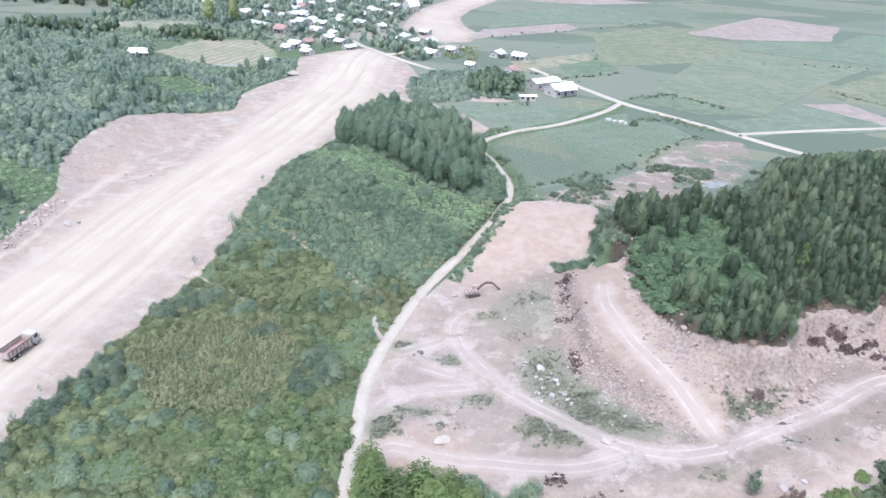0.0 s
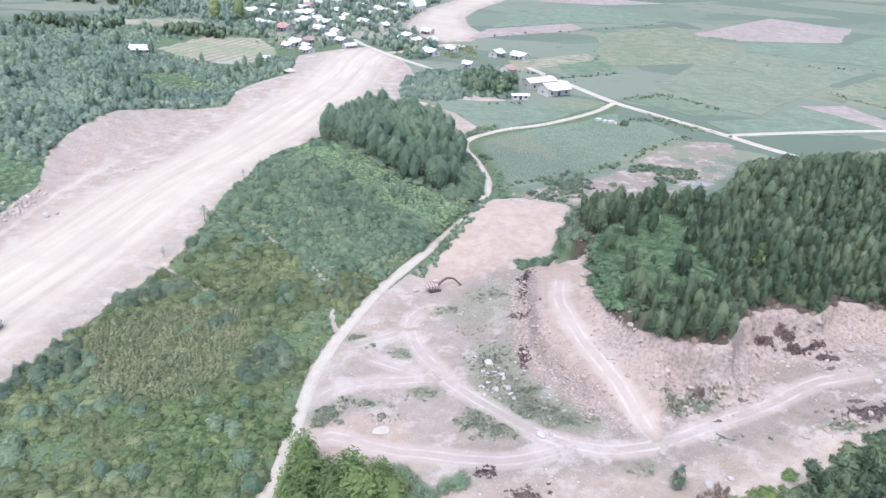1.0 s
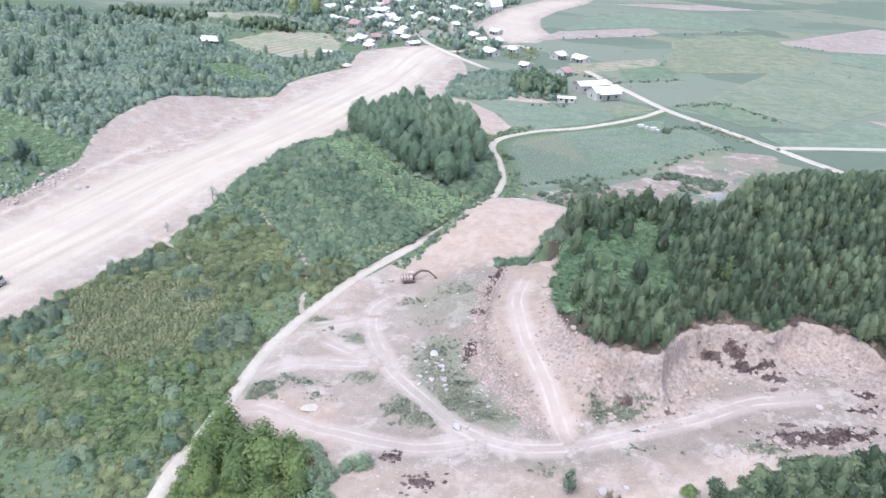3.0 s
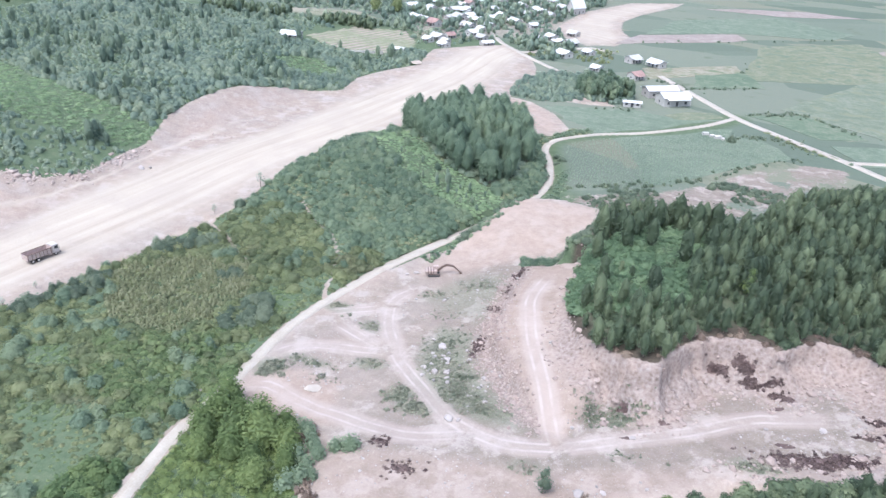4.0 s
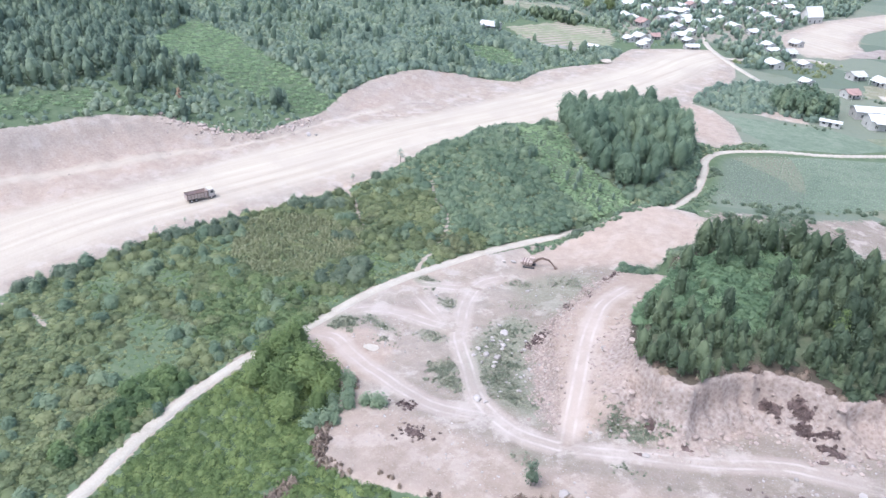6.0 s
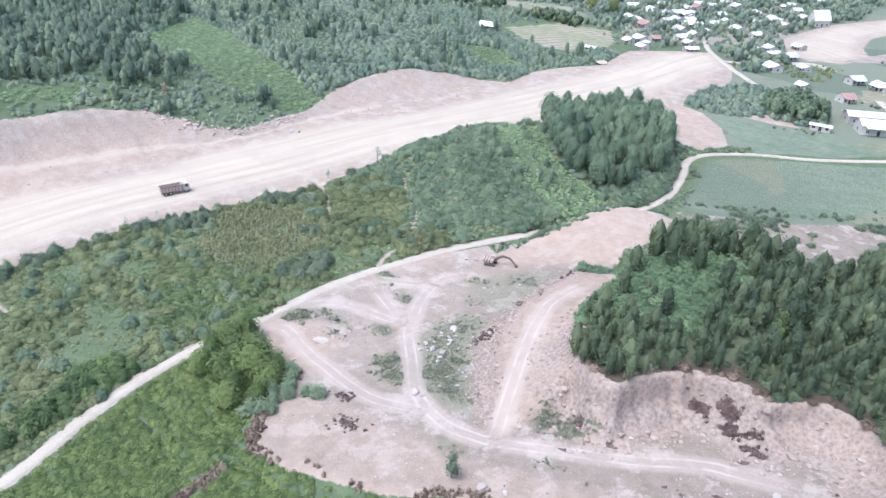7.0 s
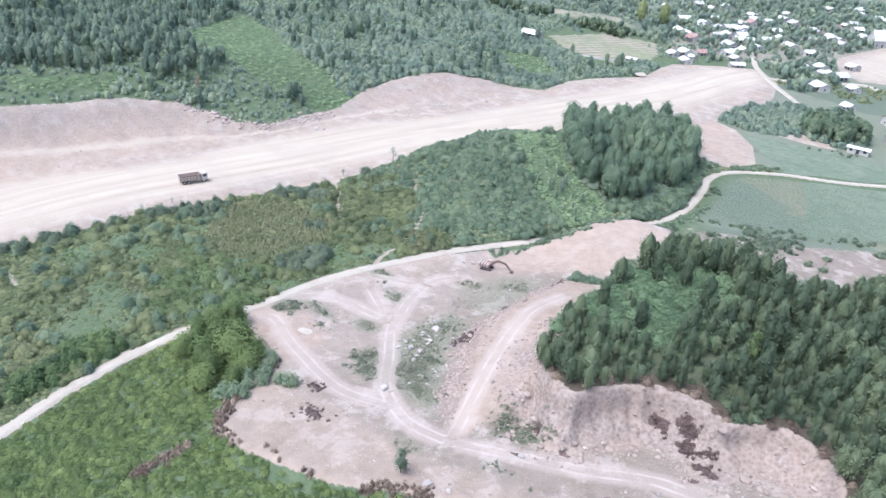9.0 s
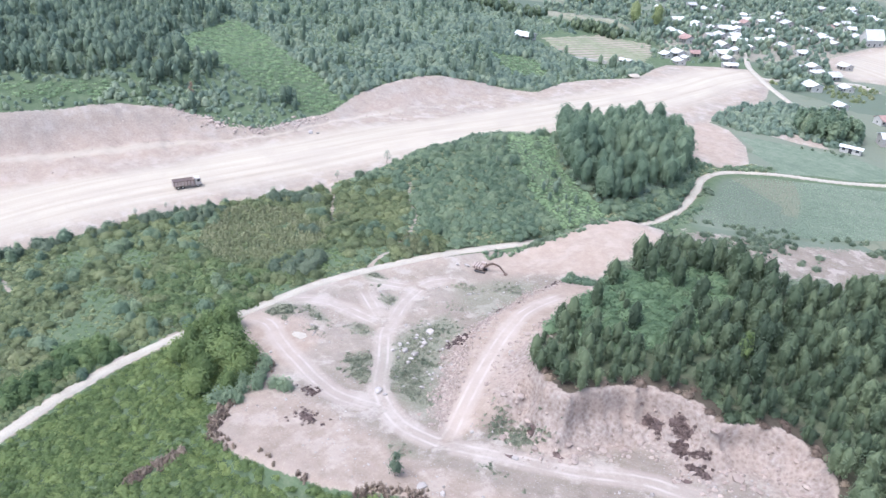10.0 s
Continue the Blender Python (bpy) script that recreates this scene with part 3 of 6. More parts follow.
pale = np.maximum(pale, 0.8 * smooth(0, -12, inside(FAR_CUT, GX, GY)))
open_land = smooth(3, 9, lane_sd) * smooth(-30, 10, GX + 0.25 * (GY - 300)) * smooth(226, 240, GY + 0.2 * GX) + smooth(450, 480, GY)
open_land = np.clip(open_land, 0, 1)
weed = np.max([smooth(3, -2, inside([(20, 112), (18, 122), (19, 131), (26, 129), (28, 121), (33, 115), (40, 107), (44, 102.5), (36, 103), (28, 106)], GX, GY)) * 0.85,
               smooth(4, -2, inside([(10, 144), (16, 154), (27, 156), (28, 146), (26, 136), (16, 140)], GX, GY)) * 0.55]
              + [k * smooth(1.5, 0.5, np.hypot((GX - a) / p, (GY - b) / q)) for a, b, p, q, k in ((-7.3, 132.4, 4, 2, 1), (-9.8, 106, 3, 3, 1), (-4, 111, 5, 1.4, 0.7), (3.2, 128.3, 2.6, 2, 0.7), (9, 114.6, 3.6, 2, 0.7),
                 (19, 106.5, 2.6, 2.6, 0.9), (23.5, 103, 3.6, 2, 0.9), (59, 109, 4.5, 2.6, 0.9), (82, 101, 4, 1.6, 0.8), (47, 93, 3, 1.5, 0.6))], 0)
red = np.maximum(smooth(0, -6, r_sd), smooth(4, -2, inside([(3, 155), (12, 180), (20, 200), (44, 201), (38, 176), (22, 163)], GX, GY)))
red = np.maximum(red, smooth(5, 10, b_sd * -1) * 0.8 * smooth(-100, -118, GX))
rawness = np.clip(smooth(1.5, 4.5, q_sd), 0, 1) * smooth(7, 5, q_sd) * smooth(44, 52, GX) * smooth(100, 108, GY)
red = np.maximum(red, rawness)
red = np.maximum(red, smooth(1.5, -1.5, inside([(-13, 96), (-11, 103), (-3, 108), (6, 107), (8, 99), (14, 95), (4, 93)], GX, GY)))
red = np.maximum(red, 0.75 * smooth(2, -3, inside([(15, 76), (11, 88), (28, 92), (52, 93), (66, 97), (92, 102), (66, 90), (45, 79.5), (28, 73.5)], GX, GY)))
bench_red = smooth(0.5, -2, inside(BENCH, GX, GY)) * 0.95
red = np.maximum(red, bench_red)
red = np.maximum(red, 0.8 * smooth(-5, 0, q_sd) * smooth(3, 0, q_sd) * smooth(100, 92, GY) * smooth(5, 15, GX))
face = np.maximum(rawness, smooth(-3, 1, q_sd) * smooth(7.5, 5, q_sd) * smooth(40, 47, GX) * smooth(98, 106, GY))
face = np.maximum(face, 0.8 * smooth(3.5, 0.5, np.abs(inside(BENCH, GX, GY))) * smooth(47, 42, GX))
face = np.maximum(face, (0.06 + 0.3 * smooth(0.45, 0.6, bank_u)) * smooth(3, 9, c_sd) * smooth(0.5, -2, b_sd) * smooth(-90, -104, GX))
wood_sd = inside(WOODLAND, GX, GY)
litter = np.maximum(smooth(3.5, 1.5, wood_sd) * (0.35 + 0.65 * smooth(-7, -2, wood_sd)), 0.35 * smooth(2, -1, inside(RIDGE_WOOD, GX, GY)))
WASTE = [(30, 213), (25, 224), (40, 233), (52, 241), (74, 262), (89, 283), (108, 299), (124, 299), (124, 276), (108, 250), (98, 232), (82, 210), (66, 205), (50, 214)]
waste = smooth(3, -6, inside(WASTE, GX, GY))
dirt = np.maximum(dirt, waste * (0.66 + 0.6 * fbm(GX, GY, 11, 4, 70)))
village_ground = 0.5 * smooth(8, -20, inside([(-140, 470), (-110, 420), (-60, 455), (-20, 480), (-20, 560), (-40, 640), (-120, 660), (-170, 600)], GX, GY))
dirt = np.maximum(dirt, village_ground)
dirt = np.maximum(dirt, smooth(3, -2, inside([(6, 340), (10, 350), (17, 358), (25, 350), (29, 343), (18, 340)], GX, GY)))
# stronger towards +x, where the vignetting is painted into the soil
pit = smooth(2, -3, q_sd) * (0.45 + 0.55 * smooth(10, 24, GX)) * smooth(172, 160, GY)
pit = np.maximum(pit, waste)
char_shade = np.zeros(GX.shape)
for cx, cy, sx, sy in CHAR_AND_SHADE:
    char_shade = np.maximum(char_shade, smooth(1.5, 0.5, np.hypot((GX - cx) / sx, (GY - cy) / sy)))
for key, val in (("worn", worn), ("char_shade", char_shade), ("pit", pit), ("face", face), ("litter", litter), ("dirt", dirt), ("track", track), ("across", core), ("along", along), ("pale", pale), ("weed", weed), ("red", red), ("open_land", open_land)):
    floats(ground_mesh, key, val)
ground = tagged(new("ground", ground_mesh), "green shrub land with bare pinkish earth cuttings and a quarry", "ground", kind="structure")


def ribbon(name, line, width, material, label, lift=0.06, kerb=0.3):
    """A paved strip with edges, laid along a line."""
    p = np.array(line)
    d = np.gradient(p, axis=0)
    d /= np.linalg.norm(d, axis=1)[:, None]
    n = np.stack([d[:, 1], -d[:, 0]], 1)
    rows = []
    for i, (c, s) in enumerate(zip(p, n)):
        w = width / 2 * (1 + 0.03 * math.sin(i * 0.23) + 0.03 * math.sin(i * 0.61))
        e = [c - s * (w + 0.15), c - s * w, c, c + s * w, c + s * (w + 0.15)]
        z = height(np.array([q[0] for q in e]), np.array([q[1] for q in e])).max() + lift
        rows.append([(*e[0], z - kerb), (*e[1], z), (*e[2], z + 0.03), (*e[3], z), (*e[4], z - kerb)])
    v = np.array(rows).reshape(-1, 3)
    k = np.arange(len(p) * 5).reshape(-1, 5)
    f = np.stack([k[:-1, :-1], k[:-1, 1:], k[1:, 1:], k[1:, :-1]], -1).reshape(-1, 4)
    return tagged(new(name, make_mesh(name, v, f, material)), label, "road", kind="structure")


ribbon("road_lane", LANE, 2.45, M_CONC, "narrow pale concrete lane winding past the quarry")
ribbon("road_farm", spline([(44, 418), (50, 407), (65, 382), (83, 352), (100, 333), (124, 308), (135, 295), (160, 270)], 5), 3.6, M_CONC, "pale concrete farm road between the fields", 0.3)
ribbon("road_side", spline([(124, 308), (152, 317), (201, 331), (300, 352), (420, 372)], 8), 3.0, M_CONC, "pale dirt side road between green fields", 0.3)
ribbon("road_village", spline([(-95, 520), (-78, 494), (-55, 453), (-39, 431), (-19, 410), (-9, 399)], 5), 3.0, M_CONC, "concrete village lane across the earthworks", 0.3)
ribbon("road_cross", spline([(-40, 432), (-20, 453), (-2, 471), (12, 462)], 5), 4.5, M_CONC, "pale village street beside metal roofed houses", 0.3)

# ---- plants ----
RNG = np.random.RandomState(7)


def leaves(n, size, shell, rng, up=0.55, upright=0.0, stretch=1.5):
    """n leaf sprays, a pointed blade each, set on a shell, over the closed twig mass within it."""
    p, o, mass = shell(rng, n)
    nrm = o * 0.8 + np.array([0, 0, up]) + rng.normal(0, 0.22, (n, 3))
    nrm /= np.linalg.norm(nrm, axis=1)[:, None]
    t = rng.normal(0, 1, (n, 3)) * (1 - upright) + np.array([0, 0, 1.4 * upright])
    t -= nrm * np.sum(t * nrm, 1)[:, None]
    t /= np.linalg.norm(t, axis=1)[:, None] + 1e-9
    b = np.cross(nrm, t)
    s = size * rng.uniform(0.6, 1.4, n)[:, None]
    v = np.stack([p + t * s * stretch * 0.62, p - t * s * stretch * 0.38 + b * s * 0.5, p - t * s * stretch * 0.38 - b * s * 0.5], 1).reshape(-1, 3)
    return np.concatenate([v, mass[0]]), np.concatenate([np.arange(n * 3).reshape(-1, 3), mass[1] + n * 3])


def ball(sides, rings, low):
    """A unit dome or ball of triangles, from the height low to the top."""
    v, f = [], []
    for i in range(rings):
        a = math.asin(low) + (math.pi / 2 - math.asin(low)) * i / rings
        v += [(math.cos(a) * math.cos(6.2832 * (k + 0.5 * i) / sides), math.cos(a) * math.sin(6.2832 * (k + 0.5 * i) / sides), math.sin(a)) for k in range(sides)]
    v.append((0, 0, 1))
    for i in range(rings):
        for k in range(sides):
            p, q = i * sides + k, i * sides + (k + 1) % sides
            if i == rings - 1:
                f.append((p, q, len(v) - 1))
            else:
                f += [(p, q, p + sides), (q, q + sides, p + sides)]
    return np.array(v), np.array(f)


def dome(w, h, fill=0.75, lumps=4, core=0.8, sides=8, rings=3):
    """A lumpy mound of foliage, w across and h high."""
    def shell(rng, n):
        c = rng.normal(0, 1, (lumps, 3))
        c /= np.linalg.norm(c, axis=1)[:, None]
        c[:, 2] = np.abs(c[:, 2])
        o = rng.normal(0, 1, (n, 3))
        o[:, 2] = np.abs(o[:, 2]) * 0.9 + 0.05
        o /= np.linalg.norm(o, axis=1)[:, None]
        size = np.array([w / 2, w / 2, h])
        lump = lambda d: 0.75 + 0.4 * np.max(np.clip(d @ c.T, 0, 1) ** 3, 1)
        r = lump(o) * rng.uniform(fill, 1.0, n)
        bv, bf = ball(sides, rings, 0.0)
        return o * r[:, None] * size, o, (bv * (core * lump(bv))[:, None] * size, bf)
    return shell


def spire(w, low, top, lumps=9, core=0.72, sides=5):
    """A tree crown: tufts round a stem, widest a third of the way up."""
    def shell(rng, n):
        hz = np.sort(rng.uniform(0, 1, lumps))
        ang = np.arange(lumps) * 2.4 + rng.uniform(0, 1, lumps)
        width = np.interp(hz, [0, 0.25, 0.65, 1], [0.75, 1.0, 0.78, 0.22])
        c = np.stack([np.cos(ang) * width * w * 0.24 * rng.uniform(0.5, 1.2, lumps), np.sin(ang) * width * w * 0.24 * rng.uniform(0.5, 1.2, lumps), low + (top - low) * (0.1 + hz * 0.76)], 1)
        k = rng.randint(0, lumps, n)
        o = rng.normal(0, 1, (n, 3))
        o[:, 2] += 0.25
        o /= np.linalg.norm(o, axis=1)[:, None]
        tuft = w * 0.27 * (0.45 + 0.75 * width)
        r = (tuft[k] * rng.uniform(0.7, 1.05, n))[:, None]
        p = c[k] + o * r * np.array([1, 1, 1.35])
        body = (p - np.array([0, 0, low + (top - low) * 0.42])) / np.array([w * 0.5, w * 0.5, (top - low) * 0.5])
        body /= np.linalg.norm(body, axis=1)[:, None] + 1e-6
        bv, bf = ball(sides, 2, -0.6)
        mv = np.concatenate([c[i] + bv * core * tuft[i] * np.array([1, 1, 1.35]) for i in range(lumps)])
        mf = np.concatenate([bf + i * len(bv) for i in range(lumps)])
        return p, o * 0.45 + body * 0.75, (mv, mf)
    return shell


def spindle(w, low, top, sides=7, core=0.8):
    """A slender pointed crown round one stem, with shallow tufts."""
    def shell(rng, n):
        ph = rng.uniform(0, 6.28, 3)
        girth = lambda u: np.interp(u, [0, 0.12, 0.35, 0.65, 0.85, 0.95, 1], [0.4, 0.82, 1.0, 0.96, 0.72, 0.45, 0.1])
        tuft = lambda u, a: 1 + 0.16 * np.sin(3 * a + ph[0] + 9 * u) + 0.12 * np.sin(2 * a - 14 * u + ph[1]) + 0.1 * np.sin(26 * u + ph[2])
        u, a = rng.beta(1.15, 1.25, n), rng.uniform(0, 6.2832, n)
        r = w / 2 * girth(u) * tuft(u, a) * rng.uniform(0.72, 1.12, n)
        p = np.stack([r * np.cos(a), r * np.sin(a), low + (top - low) * u], 1)
        o = np.stack([np.cos(a), np.sin(a), 0.15 + 0.9 * (u - 0.35)], 1)
        U, A = np.meshgrid(np.linspace(0, 1, 7), np.arange(sides) * 6.2832 / sides, indexing="ij")
        R = w / 2 * core * girth(U) * tuft(U, A)
        bv = np.stack([R * np.cos(A), R * np.sin(A), low + (top - low) * (0.03 + 0.93 * U)], -1).reshape(-1, 3)
        k = np.arange(7 * sides).reshape(7, sides)
        q = np.roll(k, -1, 1)
        bf = np.concatenate([np.stack([k[:-1], q[:-1], q[1:]], -1).reshape(-1, 3), np.stack([k[:-1], q[1:], k[1:]], -1).reshape(-1, 3)])
        return p, o, (bv, bf)
    return shell


def grow(templates, x, y, size, rng, sink=0.1, z=None, lean=0.0):
    """One mesh of many plants: templates turned, scaled and set on the ground."""
    if z is None:
        z = height(x, y)
    pick = rng.randint(0, len(templates), len(x))
    turn = rng.uniform(0, 6.283, len(x))
    tint = rng.uniform(0, 1, len(x)) ** 1.1
    vs, fs, ts, base = [], [], [], 0
    for k, (tv, tf) in enumerate(templates):
        i = np.where(pick == k)[0]
        if not len(i):
            continue
        c, s = np.cos(turn[i])[:, None], np.sin(turn[i])[:, None]
        sc = size[i][:, None]
        vx = (tv[None, :, 0] * c - tv[None, :, 1] * s) * sc + x[i][:, None]
        vy = (tv[None, :, 0] * s + tv[None, :, 1] * c) * sc + y[i][:, None]
        vz = tv[None, :, 2] * sc + z[i][:, None] - sink
        vs.append(np.stack([vx, vy, vz], -1).reshape(-1, 3))
        fs.append((tf[None] + (np.arange(len(i)) * len(tv))[:, None, None] + base).reshape(-1, tf.shape[1]))
        ts.append(np.repeat(tint[i], len(tv)))
        base += len(i) * len(tv)
    return np.concatenate(vs), np.concatenate(fs), np.concatenate(ts)


def stuff(name, templates, x, y, size, material, label, category, seed=1, sink=0.1):
    v, f, t = grow(templates, x, y, size, np.random.RandomState(seed), sink)
    me = make_mesh(name, v, f, material)
    floats(me, "tint", t)
    return tagged(new(name, me), label, category, kind="stuff")


def jitter_grid(x0, x1, y0, y1, step, rng, wobble=0.48):
    a, b = np.meshgrid(np.arange(x0, x1, step), np.arange(y0, y1, step))
    a, b = a.ravel(), b.ravel()
    return a + rng.uniform(-wobble, wobble, len(a)) * step, b + rng.uniform(-wobble, wobble, len(b)) * step


def bare(x, y, margin=0.6):
    """True where no shrub may stand."""
    q = inside(QUARRY, x, y) - np.where((x > 48) & (y > 100), 6.5, 0.5)
    hit = (q < margin) | (inside(BANK_TOP, x, y) < margin) | (inside(RED_PATCH, x, y) < margin)
    hit |= np.abs(line_distance(LANE, x, y)[0]) < 1.6 + margin * 0.6
    for p in FOOTPATHS:
        hit |= np.abs(line_distance(p, x, y)[0]) < 0.5 + margin * 0.5
    hit |= np.abs(line_distance(RAVINE, x, y)[0]) < 1.2
    return hit


def shrub_set(count, w, h, n, size, seed, **kw):
    r = np.random.RandomState(seed)
    return [leaves(n, size, dome(w * r.uniform(0.85, 1.2), h * r.uniform(0.75, 1.25), **kw), r) for _ in range(count)]


SHRUBS = shrub_set(9, 2.4, 1.25, 84, 0.27, 11, lumps=9, core=0.7)
LUSH = shrub_set(8, 2.6, 1.0, 96, 0.25, 19, lumps=9, core=0.62, fill=0.6, sides=6, rings=2)
LOW = shrub_set(6, 2.1, 0.5, 34, 0.27, 12, sides=6, rings=2)
MOUNDS = shrub_set(8, 3.6, 1.7, 170, 0.29, 18, lumps=11)
STALKS = [leaves(40, 0.25, dome(1.1, 1.5, 0.25, 3, 0.55, 4, 1), np.random.RandomState(190 + i), 0.2, 0.85, 2.6) for i in range(5)]
TUFTS = shrub_set(5, 0.9, 0.35, 12, 0.23, 15, sides=4, rings=1)
BIG = shrub_set(6, 3.8, 3.0, 240, 0.36, 13, lumps=9)
FAR = shrub_set(8, 3.4, 2.3, 22, 0.62, 14, lumps=6, sides=5, rings=2)
CREEP = shrub_set(6, 4.2, 0.9, 90, 0.27, 17, lumps=12, sides=6, rings=2, core=0.45, fill=0.35)
ACACIA = [leaves(230, 0.24, spindle(2.75, 0.7, 6.7, core=0.72), np.random.RandomState(40 + i), 0.6, 0.4, 1.6) for i in range(7)]
ACACIA_MID = [leaves(86, 0.4, spindle(4.0, 0.2, 6.6, 5, 0.62), np.random.RandomState(140 + i), 0.5, 0.45, 1.8) for i in range(5)]
WOOD = [leaves(430, 0.33, spindle(4.7, 1.2, 10.6, 9), np.random.RandomState(60 + i), 0.5, 0.4, 1.6) for i in range(6)]
WOOD_MID = [leaves(170, 0.62, spire(5.6, 1.0, 10.0, 9), np.random.RandomState(165 + i), 0.35, 0.2, 1.4) for i in range(5)]
WOOD_FAR = [leaves(26, 0.9, spindle(6.0, 0.6, 9.6, 4, 0.9), np.random.RandomState(160 + i), 0.45, 0.4, 1.6) for i in range(5)]
COARSE = shrub_set(6, 4.4, 1.8, 14, 0.8, 16, lumps=6, sides=5, rings=2)

FOREST = RIDGE_WOOD
PLANTATION = WOODLAND
NEAR_WOOD = [(66, 84), (78, 92), (90, 96), (104, 101), (116, 106), (175, 60), (150, 20), (90, 40), (72, 64)]
FIELD_A = [(23, 230), (32, 233), (44, 238), (53, 245), (66, 258), (80, 276), (89, 290), (104, 303), (100, 314), (92, 322), (80, 322), (82, 334), (70, 322), (48, 304), (30, 292), (20, 280), (19, 270), (24, 255)]


GLADES = ([(-254, 240), (-211, 234), (-170, 218), (-126, 211), (-125, 187), (-142, 182), (-177, 175), (-210, 178)], [(-168, 90), (-163, 111), (-155, 128), (-146, 122), (-147, 92)],
          [(-136, 206), (-120, 212), (-114, 196), (-124, 183)], [(-150, 330), (-128, 345), (-108, 330), (-120, 318)])
HILL_WOOD = [(-330, 40), (-172, 40), (-168, 107), (-157, 130), (-144, 154), (-160, 175), (-178, 172), (-212, 176), (-258, 240), (-330, 280)]
GLADE = [(46, 151), (57, 168), (72, 170), (70, 147), (63, 132), (49, 134)]


STALK_PLOT = [(-66, 128), (-54, 137), (-38, 139), (-31, 130), (-31, 116), (-36, 108), (-46, 106), (-58, 114)]
BRIGHT_PLOT = [(-47, 103), (-36, 107), (-22, 113), (-16, 104), (-17, 86), (-30, 80), (-42, 90)]
GRASSY = ((-22.5, 129.5, 5, 6), (-20, 108, 3.5, 5), (-54, 91, 6, 4), (-40, 78, 7, 4), (-35, 99, 4, 3), (-60, 78, 6, 4), (-28, 68, 5, 4))
THICKETS = ((-24.5, 120.5, 4.2, 7), (-61, 140.5, 5, 3.5), (-54.5, 145.5, 4, 3), (-66.5, 117, 4.5, 6.5), (-72, 104, 3, 4), (-74, 77, 3.2, 4), (-38.5, 135, 3, 3), (-38.5, 135.5, 2.5, 2.5))
SIDE_STONES = []


def shrub_land():
    r = np.random.RandomState(21)
    # between the lane and the earthworks, and the ridge
    x, y = jitter_grid(-82, 24, 36, 300, 1.2, r)
    keep = ~bare(x, y) & (line_distance(LANE, x, y)[0] < 0) & (inside(FOREST, x, y) > 0)
    x, y = x[keep], y[keep]
    thick = fbm(x, y, 16, 3, 31)
    keep = r.rand(len(x)) < np.clip(0.95 + thick * 0.5, 0.75, 1)
    x, y, thick = x[keep], y[keep], thick[keep]
    size = np.clip(0.85 + thick * 0.8, 0.6, 1.6) * (0.6 + np.minimum(r.gamma(2.2, 0.2, len(x)), 0.85))
    low = r.rand(len(x)) < np.where(thick < -0.05, 0.8, 0.42)
    slope = inside([(-46, 250), (-34, 242), (-25, 228), (-14, 216), (0, 213), (10, 210), (17, 199), (8, 191), (-5, 196), (-16, 200), (-30, 209), (-44, 224)], x, y) < 2.5 * thick + 0.5
    low |= slope & (r.rand(len(x)) < 0.93)
    ridge = (y + 0.35 * x > 148 + 25 * thick) & ~slope
    fray = 4 * fbm(x, y, 7, 3, 38)
    stalks = (inside(STALK_PLOT, x, y) < fray) & ~ridge
    bright = (inside(BRIGHT_PLOT, x, y) < 1.5 * fray) & ~ridge & ~stalks
    grassy = (np.min([np.hypot((x - a) / p, (y - b) / q) for a, b, p, q in GRASSY], 0) < 1 + 0.12 * fray) & ~ridge & ~slope & ~stalks
    open_ground = ~ridge & ~slope & ~stalks & ~grassy & ~bright
    low |= open_ground & (y < 104) & (fbm(x, y, 9, 3, 39) < 0.05)
    k = stalks & (r.rand(len(x)) < 0.95)
    sx, sy = np.concatenate([x[k], x[k] + 0.6]), np.concatenate([y[k], y[k] + 0.5])
    stuff("weed_stalks", STALKS, sx, sy, r.uniform(0.6, 1.25, len(sx)), M_STALK, "tall yellowish weed stalks on an old plot", "weeds", 40)
    k = (stalks & (r.rand(len(x)) < 0.8)) | (low & open_ground)
    stuff("low_scrub", LOW, x[k], y[k], size[k], M_SHRUB, "low grassy scrub between the shrubs", "scrub", 23)
    k = grassy
    stuff("smooth_grass", LOW, x[k], y[k], size[k] * 0.75, M_BRIGHT, "smooth low green grass between the shrubs", "grass", 41)
    k = bright & ~grassy & (r.rand(len(x)) < 0.75)
    stuff("bright_creepers", SHRUBS, x[k], y[k], size[k], M_BRIGHT, "fresh green creepers heaped over the shrubs", "creepers", 42)
    k = ~low & open_ground & (r.rand(len(x)) < 0.7)
    stuff("shrub_cover", SHRUBS, x[k], y[k], size[k], M_SHRUB, "dense olive-green shrubs and creepers below the road", "shrubs", 22)
    k = (open_ground | bright) & (r.rand(len(x)) < np.where(low, 0.05, 0.17))
    stuff("creeper_mounds", MOUNDS, x[k], y[k], r.uniform(0.55, 1.25, k.sum()), M_SHRUB, "rounded mounds of olive-green creepers", "creepers", 43)
    k = ~low & ridge
    stuff("ridge_shrubs", SHRUBS, x[k], y[k], size[k] * 1.1, M_BUSH, "dense blue-green shrubs on the ridge", "shrubs", 33)
    k = ridge & (r.rand(len(x)) < 0.05 + 0.12 * (thick > 0.1))
    stuff("ridge_mounds", MOUNDS, x[k], y[k], r.uniform(0.5, 1.2, k.sum()), M_BUSH, "rounded blue-green bushes on the ridge", "bushes", 44)
    k = low & ridge
    stuff("ridge_grass", LOW, x[k], y[k], size[k], M_STALK, "low yellowish growth between the ridge shrubs", "scrub", 45)
    k = low & slope
    stuff("slope_creepers", LOW, x[k], y[k], size[k] * 1.1, M_SLOPE, "pale green creepers on the slope beside the wood", "creepers", 34)
    big = (r.rand(len(x)) < np.where(fbm(x, y, 22, 2, 33) > 0.1, 0.035, 0.01)) & ~grassy & ~stalks
